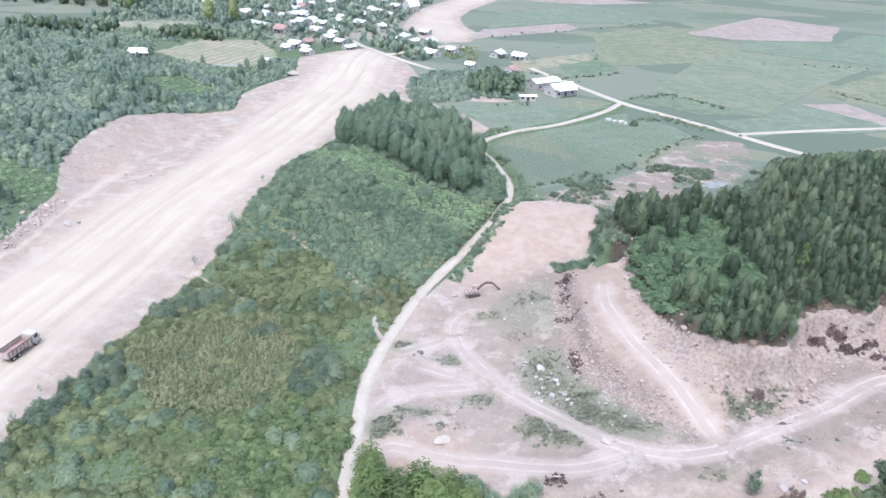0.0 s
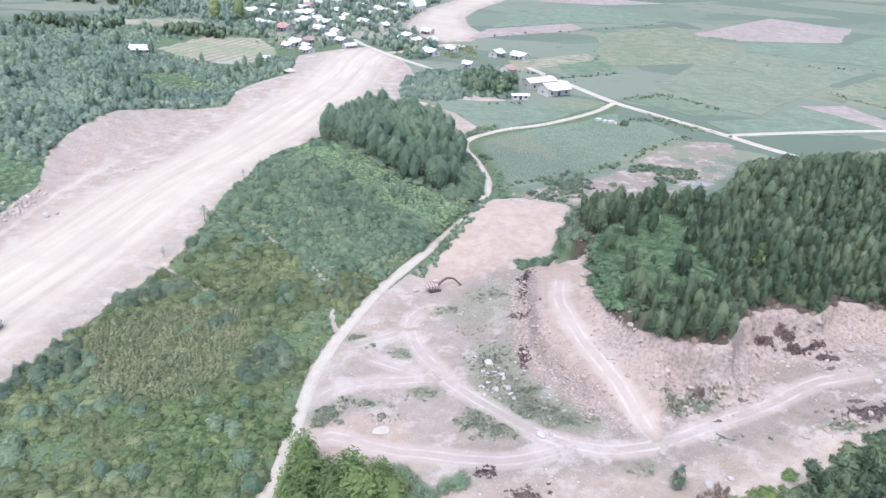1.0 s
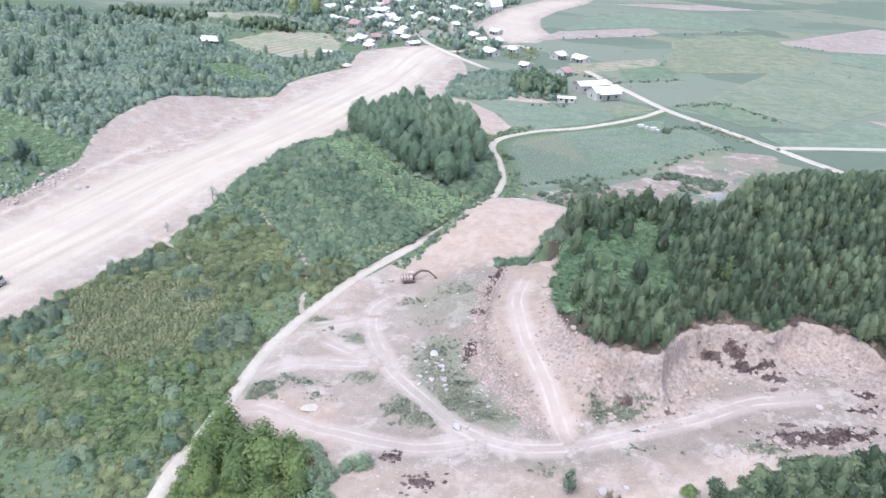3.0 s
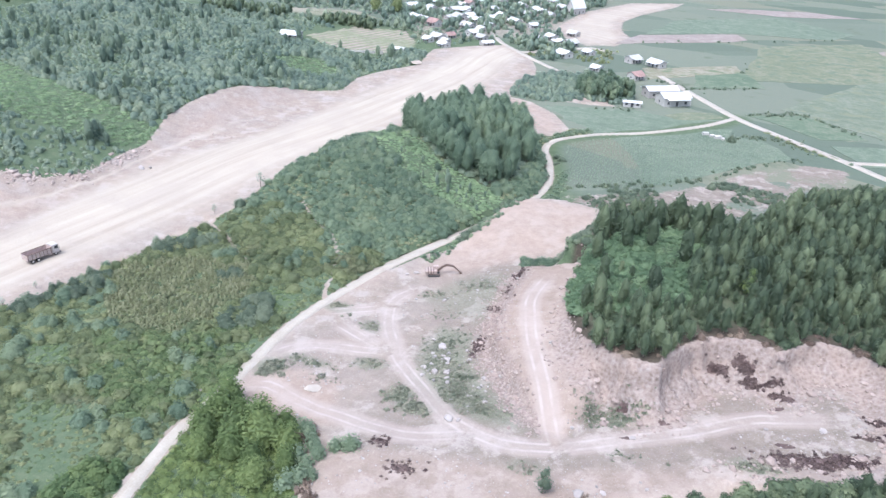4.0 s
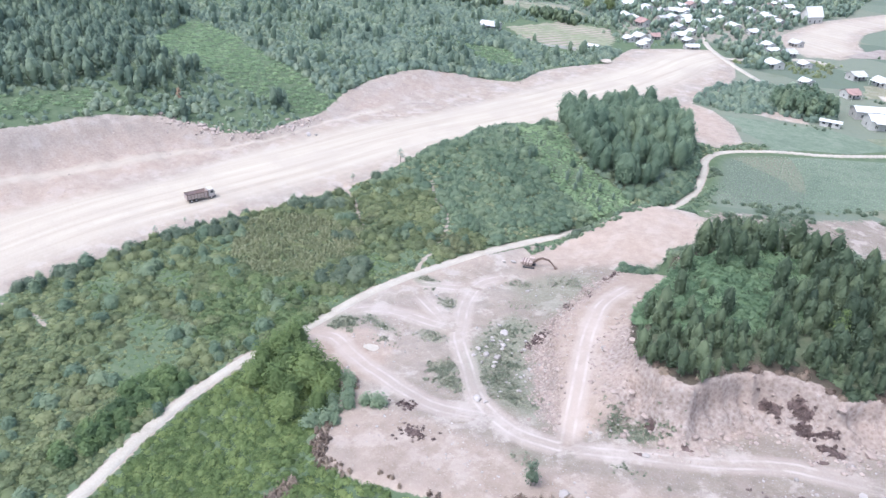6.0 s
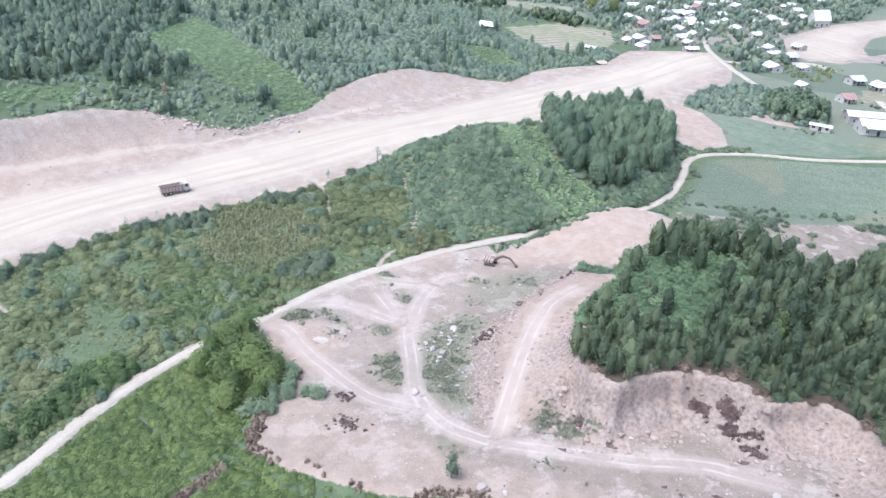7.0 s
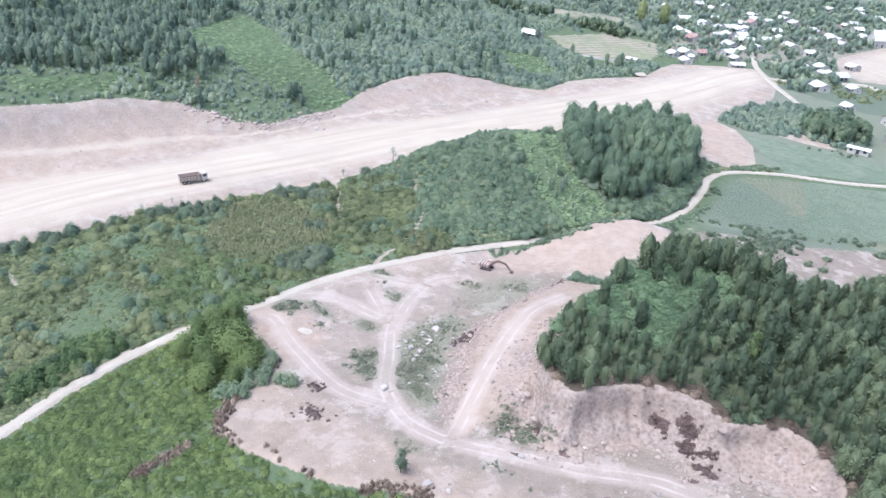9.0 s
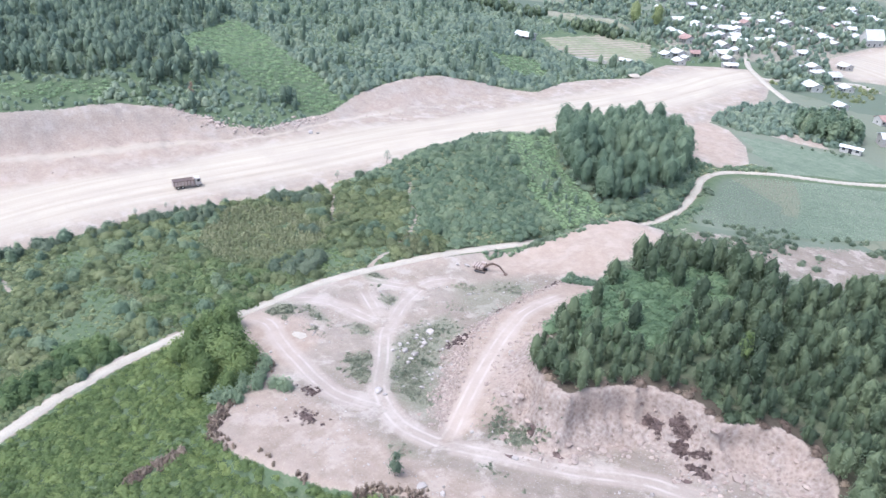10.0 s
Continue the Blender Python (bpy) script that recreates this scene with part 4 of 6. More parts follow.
    stuff("tall_shrubs", BIG, x[big], y[big], r.uniform(0.5, 1.1, big.sum()), M_BUSH, "tall dark green bushes standing over the scrub", "bushes", 24)
    ex, ey = jitter_grid(-84, -14, 60, 172, 2.2, r)
    thicket = np.min([np.hypot((ex - a) / p, (ey - b) / q) for a, b, p, q in THICKETS], 0)
    edge = inside(CORRIDOR, ex, ey)
    k = ~bare(ex, ey, 0.6) & ((thicket < 1) | ((edge > 1.0) & (edge < 6) & (r.rand(len(ex)) < 0.22)))
    stuff("edge_bushes", BIG, ex[k], ey[k], r.uniform(0.55, 1.15, k.sum()), M_THICKET, "grey-green bushes along the brink of the earthworks", "bushes", 35)
    lx, ly = jitter_grid(-34, -12, 44, 78, 2.0, r)
    gap = -line_distance(LANE, lx, ly)[0]
    k = (gap > 2.6) & (gap < 9 + 3 * fbm(lx, ly, 8, 2, 46)) & (ly < 72)
    stuff("lane_thicket", BIG, lx[k], ly[k], r.uniform(0.6, 1.2, k.sum()), M_DEEP, "dark green bushes crowding the concrete lane", "bushes", 47)
    # pale stones thrown up beside the lane
    n = 70
    ly = r.uniform(82, 104, n)
    lx = -17.6 - np.abs(r.normal(0, 1.0, n)) + 0.04 * (ly - 92)
    SIDE_STONES.extend((lx, ly, r.gamma(2.0, 0.14, n) + 0.15))
    # the lush slope in front of the quarry
    x, y = jitter_grid(-14, 70, 36, 96, 1.15, r)
    keep = ~bare(x, y, 0.8) & (line_distance(LANE, x, y)[0] > 0) & (inside(NEAR_WOOD, x, y) > 1) & (np.hypot((x - 18.3) / 1.3, (y - 62) / 6.5) > 1)
    x, y = x[keep], y[keep]
    k = (x < 14) | (y > 29 + 0.52 * x)
    x, y = x[k], y[k]
    k = r.rand(len(x)) < 0.8
    x, y = x[k], y[k]
    stuff("lush_creepers", LUSH, x, y, 0.5 + np.minimum(r.gamma(2.2, 0.15, len(x)), 0.7), M_LUSH, "bright green creepers covering the slope by the lane", "shrubs", 25)
    # the hillside beyond the earthworks
    x, y = jitter_grid(-340, -84, 46, 440, 2.75, r)
    keep = ~bare(x, y, 1.0) & (x < -80 - np.clip((y - 395) * 3, 0, 300)) & (r.rand(len(x)) < np.clip((x + 400) / 180, 0.25, 1))
    x, y = x[keep], y[keep]
    keep = inside([(-168, 424), (-160, 378), (-108, 372), (-92, 420), (-131, 458)], x, y) > 0
    x, y = x[keep], y[keep]
    thick = fbm(x, y, 34, 3, 34)
    glade = np.min([inside(g, x, y) for g in GLADES], 0) < 7 * thick
    keep = r.rand(len(x)) < 0.92
    x, y, thick, glade = x[keep], y[keep], thick[keep], glade[keep]
    size = np.where(glade, 0.62, np.clip(0.85 + thick, 0.6, 1.6)) * r.uniform(0.7, 1.3, len(x))
    k = glade
    stuff("glade_creepers", CREEP, x[k], y[k], size[k] * 1.5, M_SLOPE, "pale green creepers in the glades of the hillside", "creepers", 38)
    k = ~glade
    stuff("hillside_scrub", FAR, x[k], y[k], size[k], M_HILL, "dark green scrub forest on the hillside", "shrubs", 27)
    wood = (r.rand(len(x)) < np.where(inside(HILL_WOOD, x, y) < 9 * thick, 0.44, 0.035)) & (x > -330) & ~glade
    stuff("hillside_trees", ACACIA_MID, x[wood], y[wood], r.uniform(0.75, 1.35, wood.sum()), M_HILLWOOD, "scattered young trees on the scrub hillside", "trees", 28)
    # plain cover of the country behind the walk
    x, y = jitter_grid(-345, 190, -120, 80, 3.3, r)
    keep = ~bare(x, y, 1.4) & ((y < 36) | (x < -84) | ((x > 14) & (y < 30 + 0.52 * x))) & ((y < 46) | (x > -84)) & (inside(NEAR_WOOD, x, y) > 0) & (r.rand(len(x)) < np.clip((x + 330) / 180, 0.3, 1))
    x, y = x[keep], y[keep]
    right = line_distance(LANE, x, y)[0] > 0
    for k, key, material, label in ((right, "country_creepers", M_LUSH, "bright green creepers on open country by the lane"), (~right & (x > -84), "country_scrub", M_SHRUB, "olive-green scrub on open country"),
                                    (x <= -84, "country_hill_scrub", M_HILL, "green scrub on the hillside")):
        stuff(key, COARSE, x[k], y[k], r.uniform(0.7, 1.3, k.sum()), material, label, "shrubs", 39)
    # rough margin between quarry, fields and the wood
    x, y = jitter_grid(8, 120, 160, 262, 1.7, r)
    keep = ~bare(x, y) & (line_distance(LANE, x, y)[0] > 0) & (inside(FIELD_A, x, y) > 1.5) & (inside(PLANTATION, x, y) > -2)
    wet = fbm(x, y, 14, 3, 36)
    mud = inside(WASTE, x, y)
    keep &= (mud > 0) | (wet > 0.12)
    keep &= np.hypot(x - 95, y - 241) > 9
    keep &= r.rand(len(x)) < np.clip(0.35 + wet * 1.3 + smooth(222, 200, y) * 0.5, 0.04, 1)
    x, y = x[keep], y[keep]
    stuff("margin_scrub", SHRUBS, x, y, r.uniform(0.5, 1.4, len(x)), M_THICKET, "scrub along the edge of the fields", "shrubs", 29)
    u = r.uniform(0, 1, 170)
    hx = np.interp(u, np.linspace(0, 1, 8), [2, 7, 12, 17, 20.5, 24, 25, 23]) + r.normal(0, 0.9, 170) + 1.6
    hy = np.interp(u, np.linspace(0, 1, 8), [164, 176, 186, 197, 207, 219, 232, 244]) + r.normal(0, 0.9, 170) - 0.8
    keep = np.abs(line_distance(LANE, hx, hy)[0]) > 2.3
    stuff("lane_hedge", SHRUBS, hx[keep], hy[keep], r.uniform(0.35, 0.8, keep.sum()) + 0.5 * (np.abs(hy[keep] - 213) < 7), M_BUSH, "leafy hedge along the concrete lane", "hedge", 32)
    # shrubs on the quarry rubble
    spots = [(-7.3, 132.4, 3.6, 1.6, 1.5), (-9.8, 106, 2.6, 2.4, 1.5), (-4, 111, 4.2, 1.0, 0.9), (3.2, 128.3, 2.4, 1.6, 0.9), (9, 114.6, 3.2, 1.6, 0.9), (19, 106.5, 2.4, 2.2, 1.3), (23.5, 103, 3.2, 1.8, 1.2),
             (30, 108.5, 4, 2.4, 1.2), (36, 105.5, 3.6, 1.8, 1.1), (28, 114, 3.2, 3.6, 1.1), (23, 119, 3.6, 3.2, 0.8), (21.5, 126, 3.4, 4, 0.8), (12, 146, 4, 1.6, 0.7), (22, 151, 4, 2.2, 0.7), (17, 137, 3, 3, 0.45),
             (60, 109, 3.6, 1.8, 1.1), (56, 107, 2.6, 1.6, 1.0), (55, 110.5, 2, 1.2, 0.9), (82, 101, 3, 1.2, 1.0), (46, 92.5, 2.2, 1.2, 0.6), (1, 107, 3.4, 1.0, 0.6), (62, 99, 3, 1.0, 0.6)]
    px, py, ps = [], [], []
    for sx, sy, ra, rb, thick in spots:
        n = int(ra * rb * 40 * thick)
        px += list(r.normal(sx, ra * 0.68, n))
        py += list(r.normal(sy, rb * 0.68, n))
        ps += list((0.2 + r.gamma(2.0, 0.17, n)) * (0.7 + 0.5 * thick))
    px, py, ps = np.array(px), np.array(py), np.array(ps)
    keep = np.min([np.abs(line_distance(t, px, py)[0]) for t in TRACKS], 0) > 1.9
    keep &= np.abs(line_distance(LANE, px, py)[0]) > 2.4
    stuff("quarry_weeds", TUFTS, px[keep], py[keep], ps[keep], M_WEED, "green weeds growing on quarry rubble", "weeds", 30)
    # bushes along the step between the ramp's head and the upper pad
    u = r.rand(46)
    sx, sy = 28 + 17 * u + r.normal(0, 0.5, 46), 164.2 + 3.0 * u + r.normal(0, 0.7, 46)
    stuff("step_bushes", SHRUBS, sx, sy, r.uniform(0.55, 1.2, 46), M_BUSH, "low green bushes along a step in the quarry", "bushes", 48)
    # scorched brush at the edge of the dug ground
    n = 380
    u = r.rand(n)
    bx = np.interp(u, np.linspace(0, 1, 9), [7, 11, 14, 18, 27, 36, 45, 52, 60]) + r.normal(0, 0.7, n)
    by = np.interp(u, np.linspace(0, 1, 9), [92, 84, 77.5, 72.5, 73.2, 76, 79, 83.6, 87.8]) + r.normal(0, 0.7, n)
    sy2 = r.uniform(56, 68, 130)
    bx, by = np.concatenate([bx, r.normal(18.3, 0.8, 130)]), np.concatenate([by, sy2])
    keep = fbm(bx, by, 6, 2, 37) > -0.05
    bx, by = bx[keep], by[keep]
    stuff("dead_brush", STALKS, bx, by, r.uniform(0.5, 1.1, len(bx)), M_DRY, "dead brown brush along the dug edge", "brush", 31)


def part(name, mesh, parent, label=""):
    ob = new(name, mesh)
    ob.parent = parent
    if label:
        ob["label"] = label
    return ob


def stem(name, top, base_r, rng, limbs=5, limb_low=0.35, spread=1.2):
    """A tapered, slightly bent trunk with rising limbs."""
    vs, fs = [], []

    def tube(points, radii, sides=5):
        base = len(vs)
        for p, r in zip(points, radii):
            for k in range(sides):
                a = 6.2832 * k / sides
                vs.append((p[0] + r * math.cos(a), p[1] + r * math.sin(a), p[2]))
        for i in range(len(points) - 1):
            for k in range(sides):
                fs.append((base + i * sides + k, base + i * sides + (k + 1) % sides, base + (i + 1) * sides + (k + 1) % sides, base + (i + 1) * sides + k))

    bend = rng.normal(0, 0.12, 2)
    mid = lambda u: (bend[0] * math.sin(u * 4), bend[1] * math.sin(u * 3.1), -0.3 + (top + 0.3) * u)
    tube([mid(u) for u in (0, 0.25, 0.5, 0.75, 1)], [base_r * k for k in (1.25, 0.9, 0.7, 0.45, 0.15)])
    for i in range(limbs):
        u = limb_low + (0.9 - limb_low) * i / limbs
        a, s = mid(u), rng.uniform(0, 6.28)
        reach = spread * (1 - u * 0.6)
        e = (a[0] + math.cos(s) * reach, a[1] + math.sin(s) * reach, a[2] + reach * 0.9)
        m2 = tuple((p + q) / 2 + (0, 0, -0.1)[j] for j, (p, q) in enumerate(zip(a, e)))
        tube([a, m2, e], [base_r * 0.4, base_r * 0.28, base_r * 0.1], 4)
    return make_mesh(name, np.array(vs), np.array(fs), M_BARK)


def tree_kind(name, label, group, top, base_r, crown, material, seed, category="tree", spread=1.2, tint=None):
    """One tree of its kind, with a trunk and a crown."""
    root = tagged(new(name), label, category, group)
    part("trunk", stem("trunk", top, base_r, np.random.RandomState(seed), spread=spread), root)
    v, f = crown
    me = make_mesh("crown", v, f, material)
    floats(me, "tint", np.full(len(v), tint if tint is not None else np.random.RandomState(seed).uniform(0.15, 0.85)))
    part("crown", me, root)
    return root


def plant_out(kinds, x, y, lo, hi, rng, growth=None):
    """The kinds set out over the places."""
    z = height(x, y)
    used = [False] * len(kinds)
    for a, b, c in zip(x, y, z):
        k = rng.randint(len(kinds))
        s = rng.uniform(lo, hi) * (growth(a, b) if growth else 1)
        m = Matrix.LocRotScale((a, b, c - 0.05), Euler((rng.normal(0, 0.03), rng.normal(0, 0.03), rng.uniform(0, 6.28))), (s * rng.uniform(0.9, 1.1), s * rng.uniform(0.9, 1.1), s))
        if not used[k]:
            kinds[k].matrix_basis = m
            used[k] = True
        else:
            copy_thing(kinds[k], m)


def woods():
    r = np.random.RandomState(51)
    # the young plantation above the quarry, in loose rows
    x, y = jitter_grid(40, 225, 50, 262, 2.65, r, 0.4)
    keep = (inside(PLANTATION, x, y) < -0.6) & (x < 215) & (inside(QUARRY, x, y) > 4.5)
    thin = fbm(x, y, 18, 2, 52)
    # a shrubby glade with few trees
    glade = inside(GLADE, x, y) < 2 * thin
    keep &= (r.rand(len(x)) < np.where(glade, 0.16, 0.95))
    x, y = x[keep], y[keep]
    near = (inside(PLANTATION, x, y) > -15) & (x < 106) & (y < 200)
    order = np.where(near)[0][:300]
    rest = np.setdiff1d(np.arange(len(x)), order)
    kinds = [tree_kind("plantation_tree", "slender young plantation tree with grey-green foliage", "trees of the plantation", 7.0, 0.11, ACACIA[i], M_PLANT, 70 + i, tint=(0.15, 0.4, 0.55, 0.7, 0.95, 0.3, 0.8)[i]) for i in range(7)]
    plant_out(kinds, x[order], y[order], 0.62, 1.2, r, lambda a, b: 0.92 + 0.4 * float(smooth(60, 108, b - a)))
    seen = (x[rest] < 108 + (y[rest] - 110) * 0.5) & (y[rest] > 110)
    close_, back = rest[seen], rest[~seen]
    stuff("plantation_canopy", ACACIA, x[close_], y[close_], r.uniform(0.62, 1.2, len(close_)) * (0.92 + 0.4 * smooth(60, 108, y[close_] - x[close_])), M_PLANT, "close-set grey-green plantation trees behind the quarry", "trees", 53)
    stuff("plantation_back", WOOD_FAR, x[back], y[back], r.uniform(0.65, 0.85, len(back)), M_PLANT, "grey-green plantation trees deep in the wood", "trees", 59)
    gx_, gy_ = jitter_grid(42, 80, 126, 178, 1.5, r)
    g = (inside(GLADE, gx_, gy_) < 3) & (inside(PLANTATION, gx_, gy_) < 0)
    stuff("glade_shrubs", SHRUBS, gx_[g], gy_[g], r.uniform(0.9, 1.9, g.sum()), M_GLADE, "bright green shrubs in a glade of the plantation", "shrubs", 54)
    ux, uy = jitter_grid(44, 118, 100, 195, 2.2, r)
    brow = inside(QUARRY, ux, uy)
    u = (inside(PLANTATION, ux, uy) < 2.5) & (brow > 5.6) & (r.rand(len(ux)) < 0.75)
    rim = inside(PLANTATION, ux, uy) > -2.5
    k = u & rim
    stuff("plantation_undergrowth", SHRUBS, ux[k], uy[k], r.uniform(0.4, 1.0, k.sum()), M_DRY, "brown dry undergrowth at the plantation's rim", "undergrowth", 55)
    k = u & ~rim & (r.rand(len(ux)) < 0.8)
    stuff("plantation_floor", SHRUBS, ux[k], uy[k], r.uniform(0.7, 1.4, k.sum()), M_PLANT, "dark green undergrowth between the plantation trees", "undergrowth", 62)
    # the wood on the end of the ridge
    x, y = jitter_grid(-40, 22, 208, 302, 3.8, r, 0.42)
    keep = (inside(FOREST, x, y) < 0) & (r.rand(len(x)) < 0.95)
    kinds = [tree_kind("forest_tree", "tall leafy tree in the wood on the ridge", "trees of the ridge wood", 9.0, 0.17, WOOD[i], M_BUSH, 80 + i, spread=1.8) for i in range(5)]
    plant_out(kinds, x[keep], y[keep], 0.72, 1.12, r, lambda a, b: 1.0 + 0.22 * float(smooth(228, 262, b - 0.5 * a)))
    sx, sy = r.uniform(-46, 8, 34), np.zeros(34)
    sy = 203 - 0.12 * (sx + 20) + r.normal(0, 5, 34)
    ok = ~bare(sx, sy, 1.5)
    kinds2 = [tree_kind("young_tree", "slender young tree standing over the ridge scrub", "young trees on the ridge", 7.0, 0.1, ACACIA[i], M_HILL, 90 + i) for i in range(3)]
    plant_out(kinds2, sx[ok], sy[ok], 0.45, 0.85, r)
    fx, fy = jitter_grid(-44, 20, 210, 302, 2.4, r)
    k = inside(FOREST, fx, fy) < 1
    stuff("forest_undergrowth", SHRUBS, fx[k], fy[k], r.uniform(0.9, 1.7, k.sum()), M_HILL, "shrubs under the trees of the ridge wood", "undergrowth", 63)
    # trees this side of the quarry road
    x, y = jitter_grid(55, 180, 20, 112, 2.9, r, 0.35)
    keep = inside(NEAR_WOOD, x, y) < 0
    close_ = keep & (y > 72 + (x - 66) * 0.3) & (x < 118)
    stuff("roadside_wood", ACACIA, x[close_], y[close_], r.uniform(0.6, 0.9, close_.sum()), M_PLANT, "dense young trees south of the quarry", "trees", 56)
    wx, wy = jitter_grid(58, 120, 70, 106, 1.5, r)
    k = (inside(NEAR_WOOD, wx, wy) < 3) & ~bare(wx, wy, 0.5)
    stuff("wood_margin", SHRUBS, wx[k], wy[k], r.uniform(0.8, 1.6, k.sum()), M_PLANT, "shrubs along the foot of the young wood", "shrubs", 61)
    keep &= ~close_
    stuff("roadside_back", WOOD_FAR, x[keep], y[keep], r.uniform(0.45, 0.7, keep.sum()), M_PLANT, "young trees below the quarry hill", "trees", 60)
    # shrubs and trees round the village and the dark clump by the fields
    x, y = jitter_grid(-24, 38, 328, 408, 3.0, r)
    clump = [(-21, 336), (-2, 334), (14, 346), (30, 345), (36, 362), (30, 382), (8, 402), (-12, 392), (-21, 368)]
    keep = inside(clump, x, y) < 0
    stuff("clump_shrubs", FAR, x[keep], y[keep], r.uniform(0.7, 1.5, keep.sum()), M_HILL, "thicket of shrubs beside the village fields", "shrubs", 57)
    dark = keep & (np.hypot((x - 22) / 15, (y - 362) / 13) < 1)
    stuff("clump_trees", WOOD_MID, x[dark], y[dark], r.uniform(0.7, 1.1, dark.sum()), M_BUSH, "dark bamboo-like trees beside the village", "trees", 58)


shrub_land()
woods()

# ---- fields and the village ----
SLABS = []


def slab(name, outline, material, label, category="field", top=0.12, z=0.0):
    """A flat plot with a low bank round it."""
    SLABS.append(name)
    top = 0.03 + 0.008 * len(SLABS)
    edge = []
    for (ax, ay), (bx, by) in zip(outline, list(outline[1:]) + [outline[0]]):
        n = max(1, int(math.hypot(bx - ax, by - ay) / 5))
        for i in range(n):
            px, py = ax + (bx - ax) * i / n, ay + (by - ay) * i / n
            edge.append((px + 2.6 * float(fbm(px, py, 16, 3, 97)), py + 2.6 * float(fbm(px, py, 16, 3, 98))))
    outline = edge
    bm = bmesh.new()
    f = bm.faces.new([bm.verts.new((px, py, z + top)) for px, py in outline])
    f.normal_update()
    if f.normal.z < 0:
        f.normal_flip()
    r = bmesh.ops.extrude_face_region(bm, geom=[f])
    for v in r["geom"]:
        if isinstance(v, bmesh.types.BMVert):
            v.co.z = z - 0.3
    bmesh.ops.recalc_face_normals(bm, faces=bm.faces)
    me = bpy.data.meshes.new(name)
    bm.to_mesh(me)
    bm.free()
    me.materials.append(material)
    return tagged(new(name, me), label, category, kind="structure")


def draped(name, outline, material, label, step=2.5, lift=0.15):
    """A plot that follows the slope."""
    ox, oy = [q[0] for q in outline], [q[1] for q in outline]
    xs, ys = np.arange(min(ox), max(ox) + step, step), np.arange(min(oy), max(oy) + step, step)
    X, Y = np.meshgrid(xs, ys)
    k = np.arange(X.size).reshape(X.shape)
    f = np.stack([k[:-1, :-1], k[:-1, 1:], k[1:, 1:], k[1:, :-1]], -1).reshape(-1, 4)
    mid = inside(outline, X.ravel()[f].mean(1), Y.ravel()[f].mean(1))
    v = np.stack([X, Y, height(X, Y) + lift], -1).reshape(-1, 3)
    return tagged(new(name, make_mesh(name, v, f[mid < 0], material)), label, "field", kind="structure")


slab("field_crop", FIELD_A, M_F_TEAL, "blue-green crop field beside the lane", top=0.08)
slab("field_meadow", [(-2, 329), (20, 334), (36, 342), (57, 336), (78, 346), (45, 312), (29, 299), (17, 296), (8, 318)], M_F_TEAL, "green meadow below the village houses", top=0.08)
slab("field_garden", [(52, 340), (66, 352), (74, 356), (79, 350), (66, 338), (58, 335)], M_F_YELLOW, "yellowish grass beside the large house", top=0.16)
slab("field_soil", [(170, 566), (269, 678), (325, 641), (282, 567), (204, 551)], M_F_SOIL, "ploughed pinkish soil field in the plain")
slab("field_strip", [(8, 496), (20, 540), (86, 584), (94, 566), (84, 551)], M_F_SOIL, "bare pinkish field strip near the village")
slab("field_wedge", [(178, 370), (203, 331), (260, 320), (212, 352), (203, 374)], M_F_SOIL, "narrow bare soil strip between crops")
slab("field_bare", [(34, 432), (84, 470), (87, 452), (39, 406)], M_F_STRAW, "reddish fallow plot behind the houses")
slab("field_yellow", [(100, 545), (168, 600), (191, 512), (170, 468), (85, 432), (92, 480)], M_F_YELLOW, "yellow-green pasture in the plain")
slab("field_dark", [(62, 431), (87, 452), (99, 420), (62, 398)], M_F_DARK, "dark green vegetable plot near the road")
slab("field_rough", [(88, 361), (116, 374), (136, 346), (118, 336)], M_F_DARK, "rough dark green plot at the crossroads")
slab("field_east", [(205, 402), (272, 466), (330, 420), (224, 374)], M_F_YELLOW, "yellow-green plot east of the road")
slab("field_pale", [(104, 378), (150, 460), (196, 505), (262, 470), (200, 404), (150, 345)], M_F_PALE, "wide pale green field in the plain")
slab("field_teal", [(196, 508), (206, 548), (285, 562), (330, 610), (420, 560), (300, 470)], M_F_TEAL, "teal green crop field in the plain")
slab("field_far", [(24, 545), (40, 620), (120, 690), (170, 640), (150, 600), (90, 590)], M_F_TEAL, "distant green field beyond the village")
slab("field_top", [(60, 700), (92, 722), (150, 745), (190, 735), (122, 700)], M_F_SOIL, "distant strip of bare soil")
slab("field_roadside", [(130, 305), (152, 314), (210, 328), (176, 366), (150, 340), (120, 327)], M_F_TEAL, "green crop field beside the farm road")
PLOT = [(-158, 390), (-150, 440), (-120, 452), (-104, 428), (-94, 400), (-111, 381), (-134, 376)]
draped("field_plot", PLOT, M_STRIPS, "straw-coloured garden plot with rows of stakes")
draped("field_tan", [(-235, 478), (-180, 500), (-150, 480), (-175, 462), (-230, 462)], M_F_STRAW, "fallow tan field before the woods")
slab("water_pond", [(91.5, 242), (94, 246.5), (99, 247.5), (101.5, 245), (98, 241), (94, 239.5)], M_WATER, "small pale pond at the wood's edge", "pond", 0.1, float(height(96.0, 244.0)))


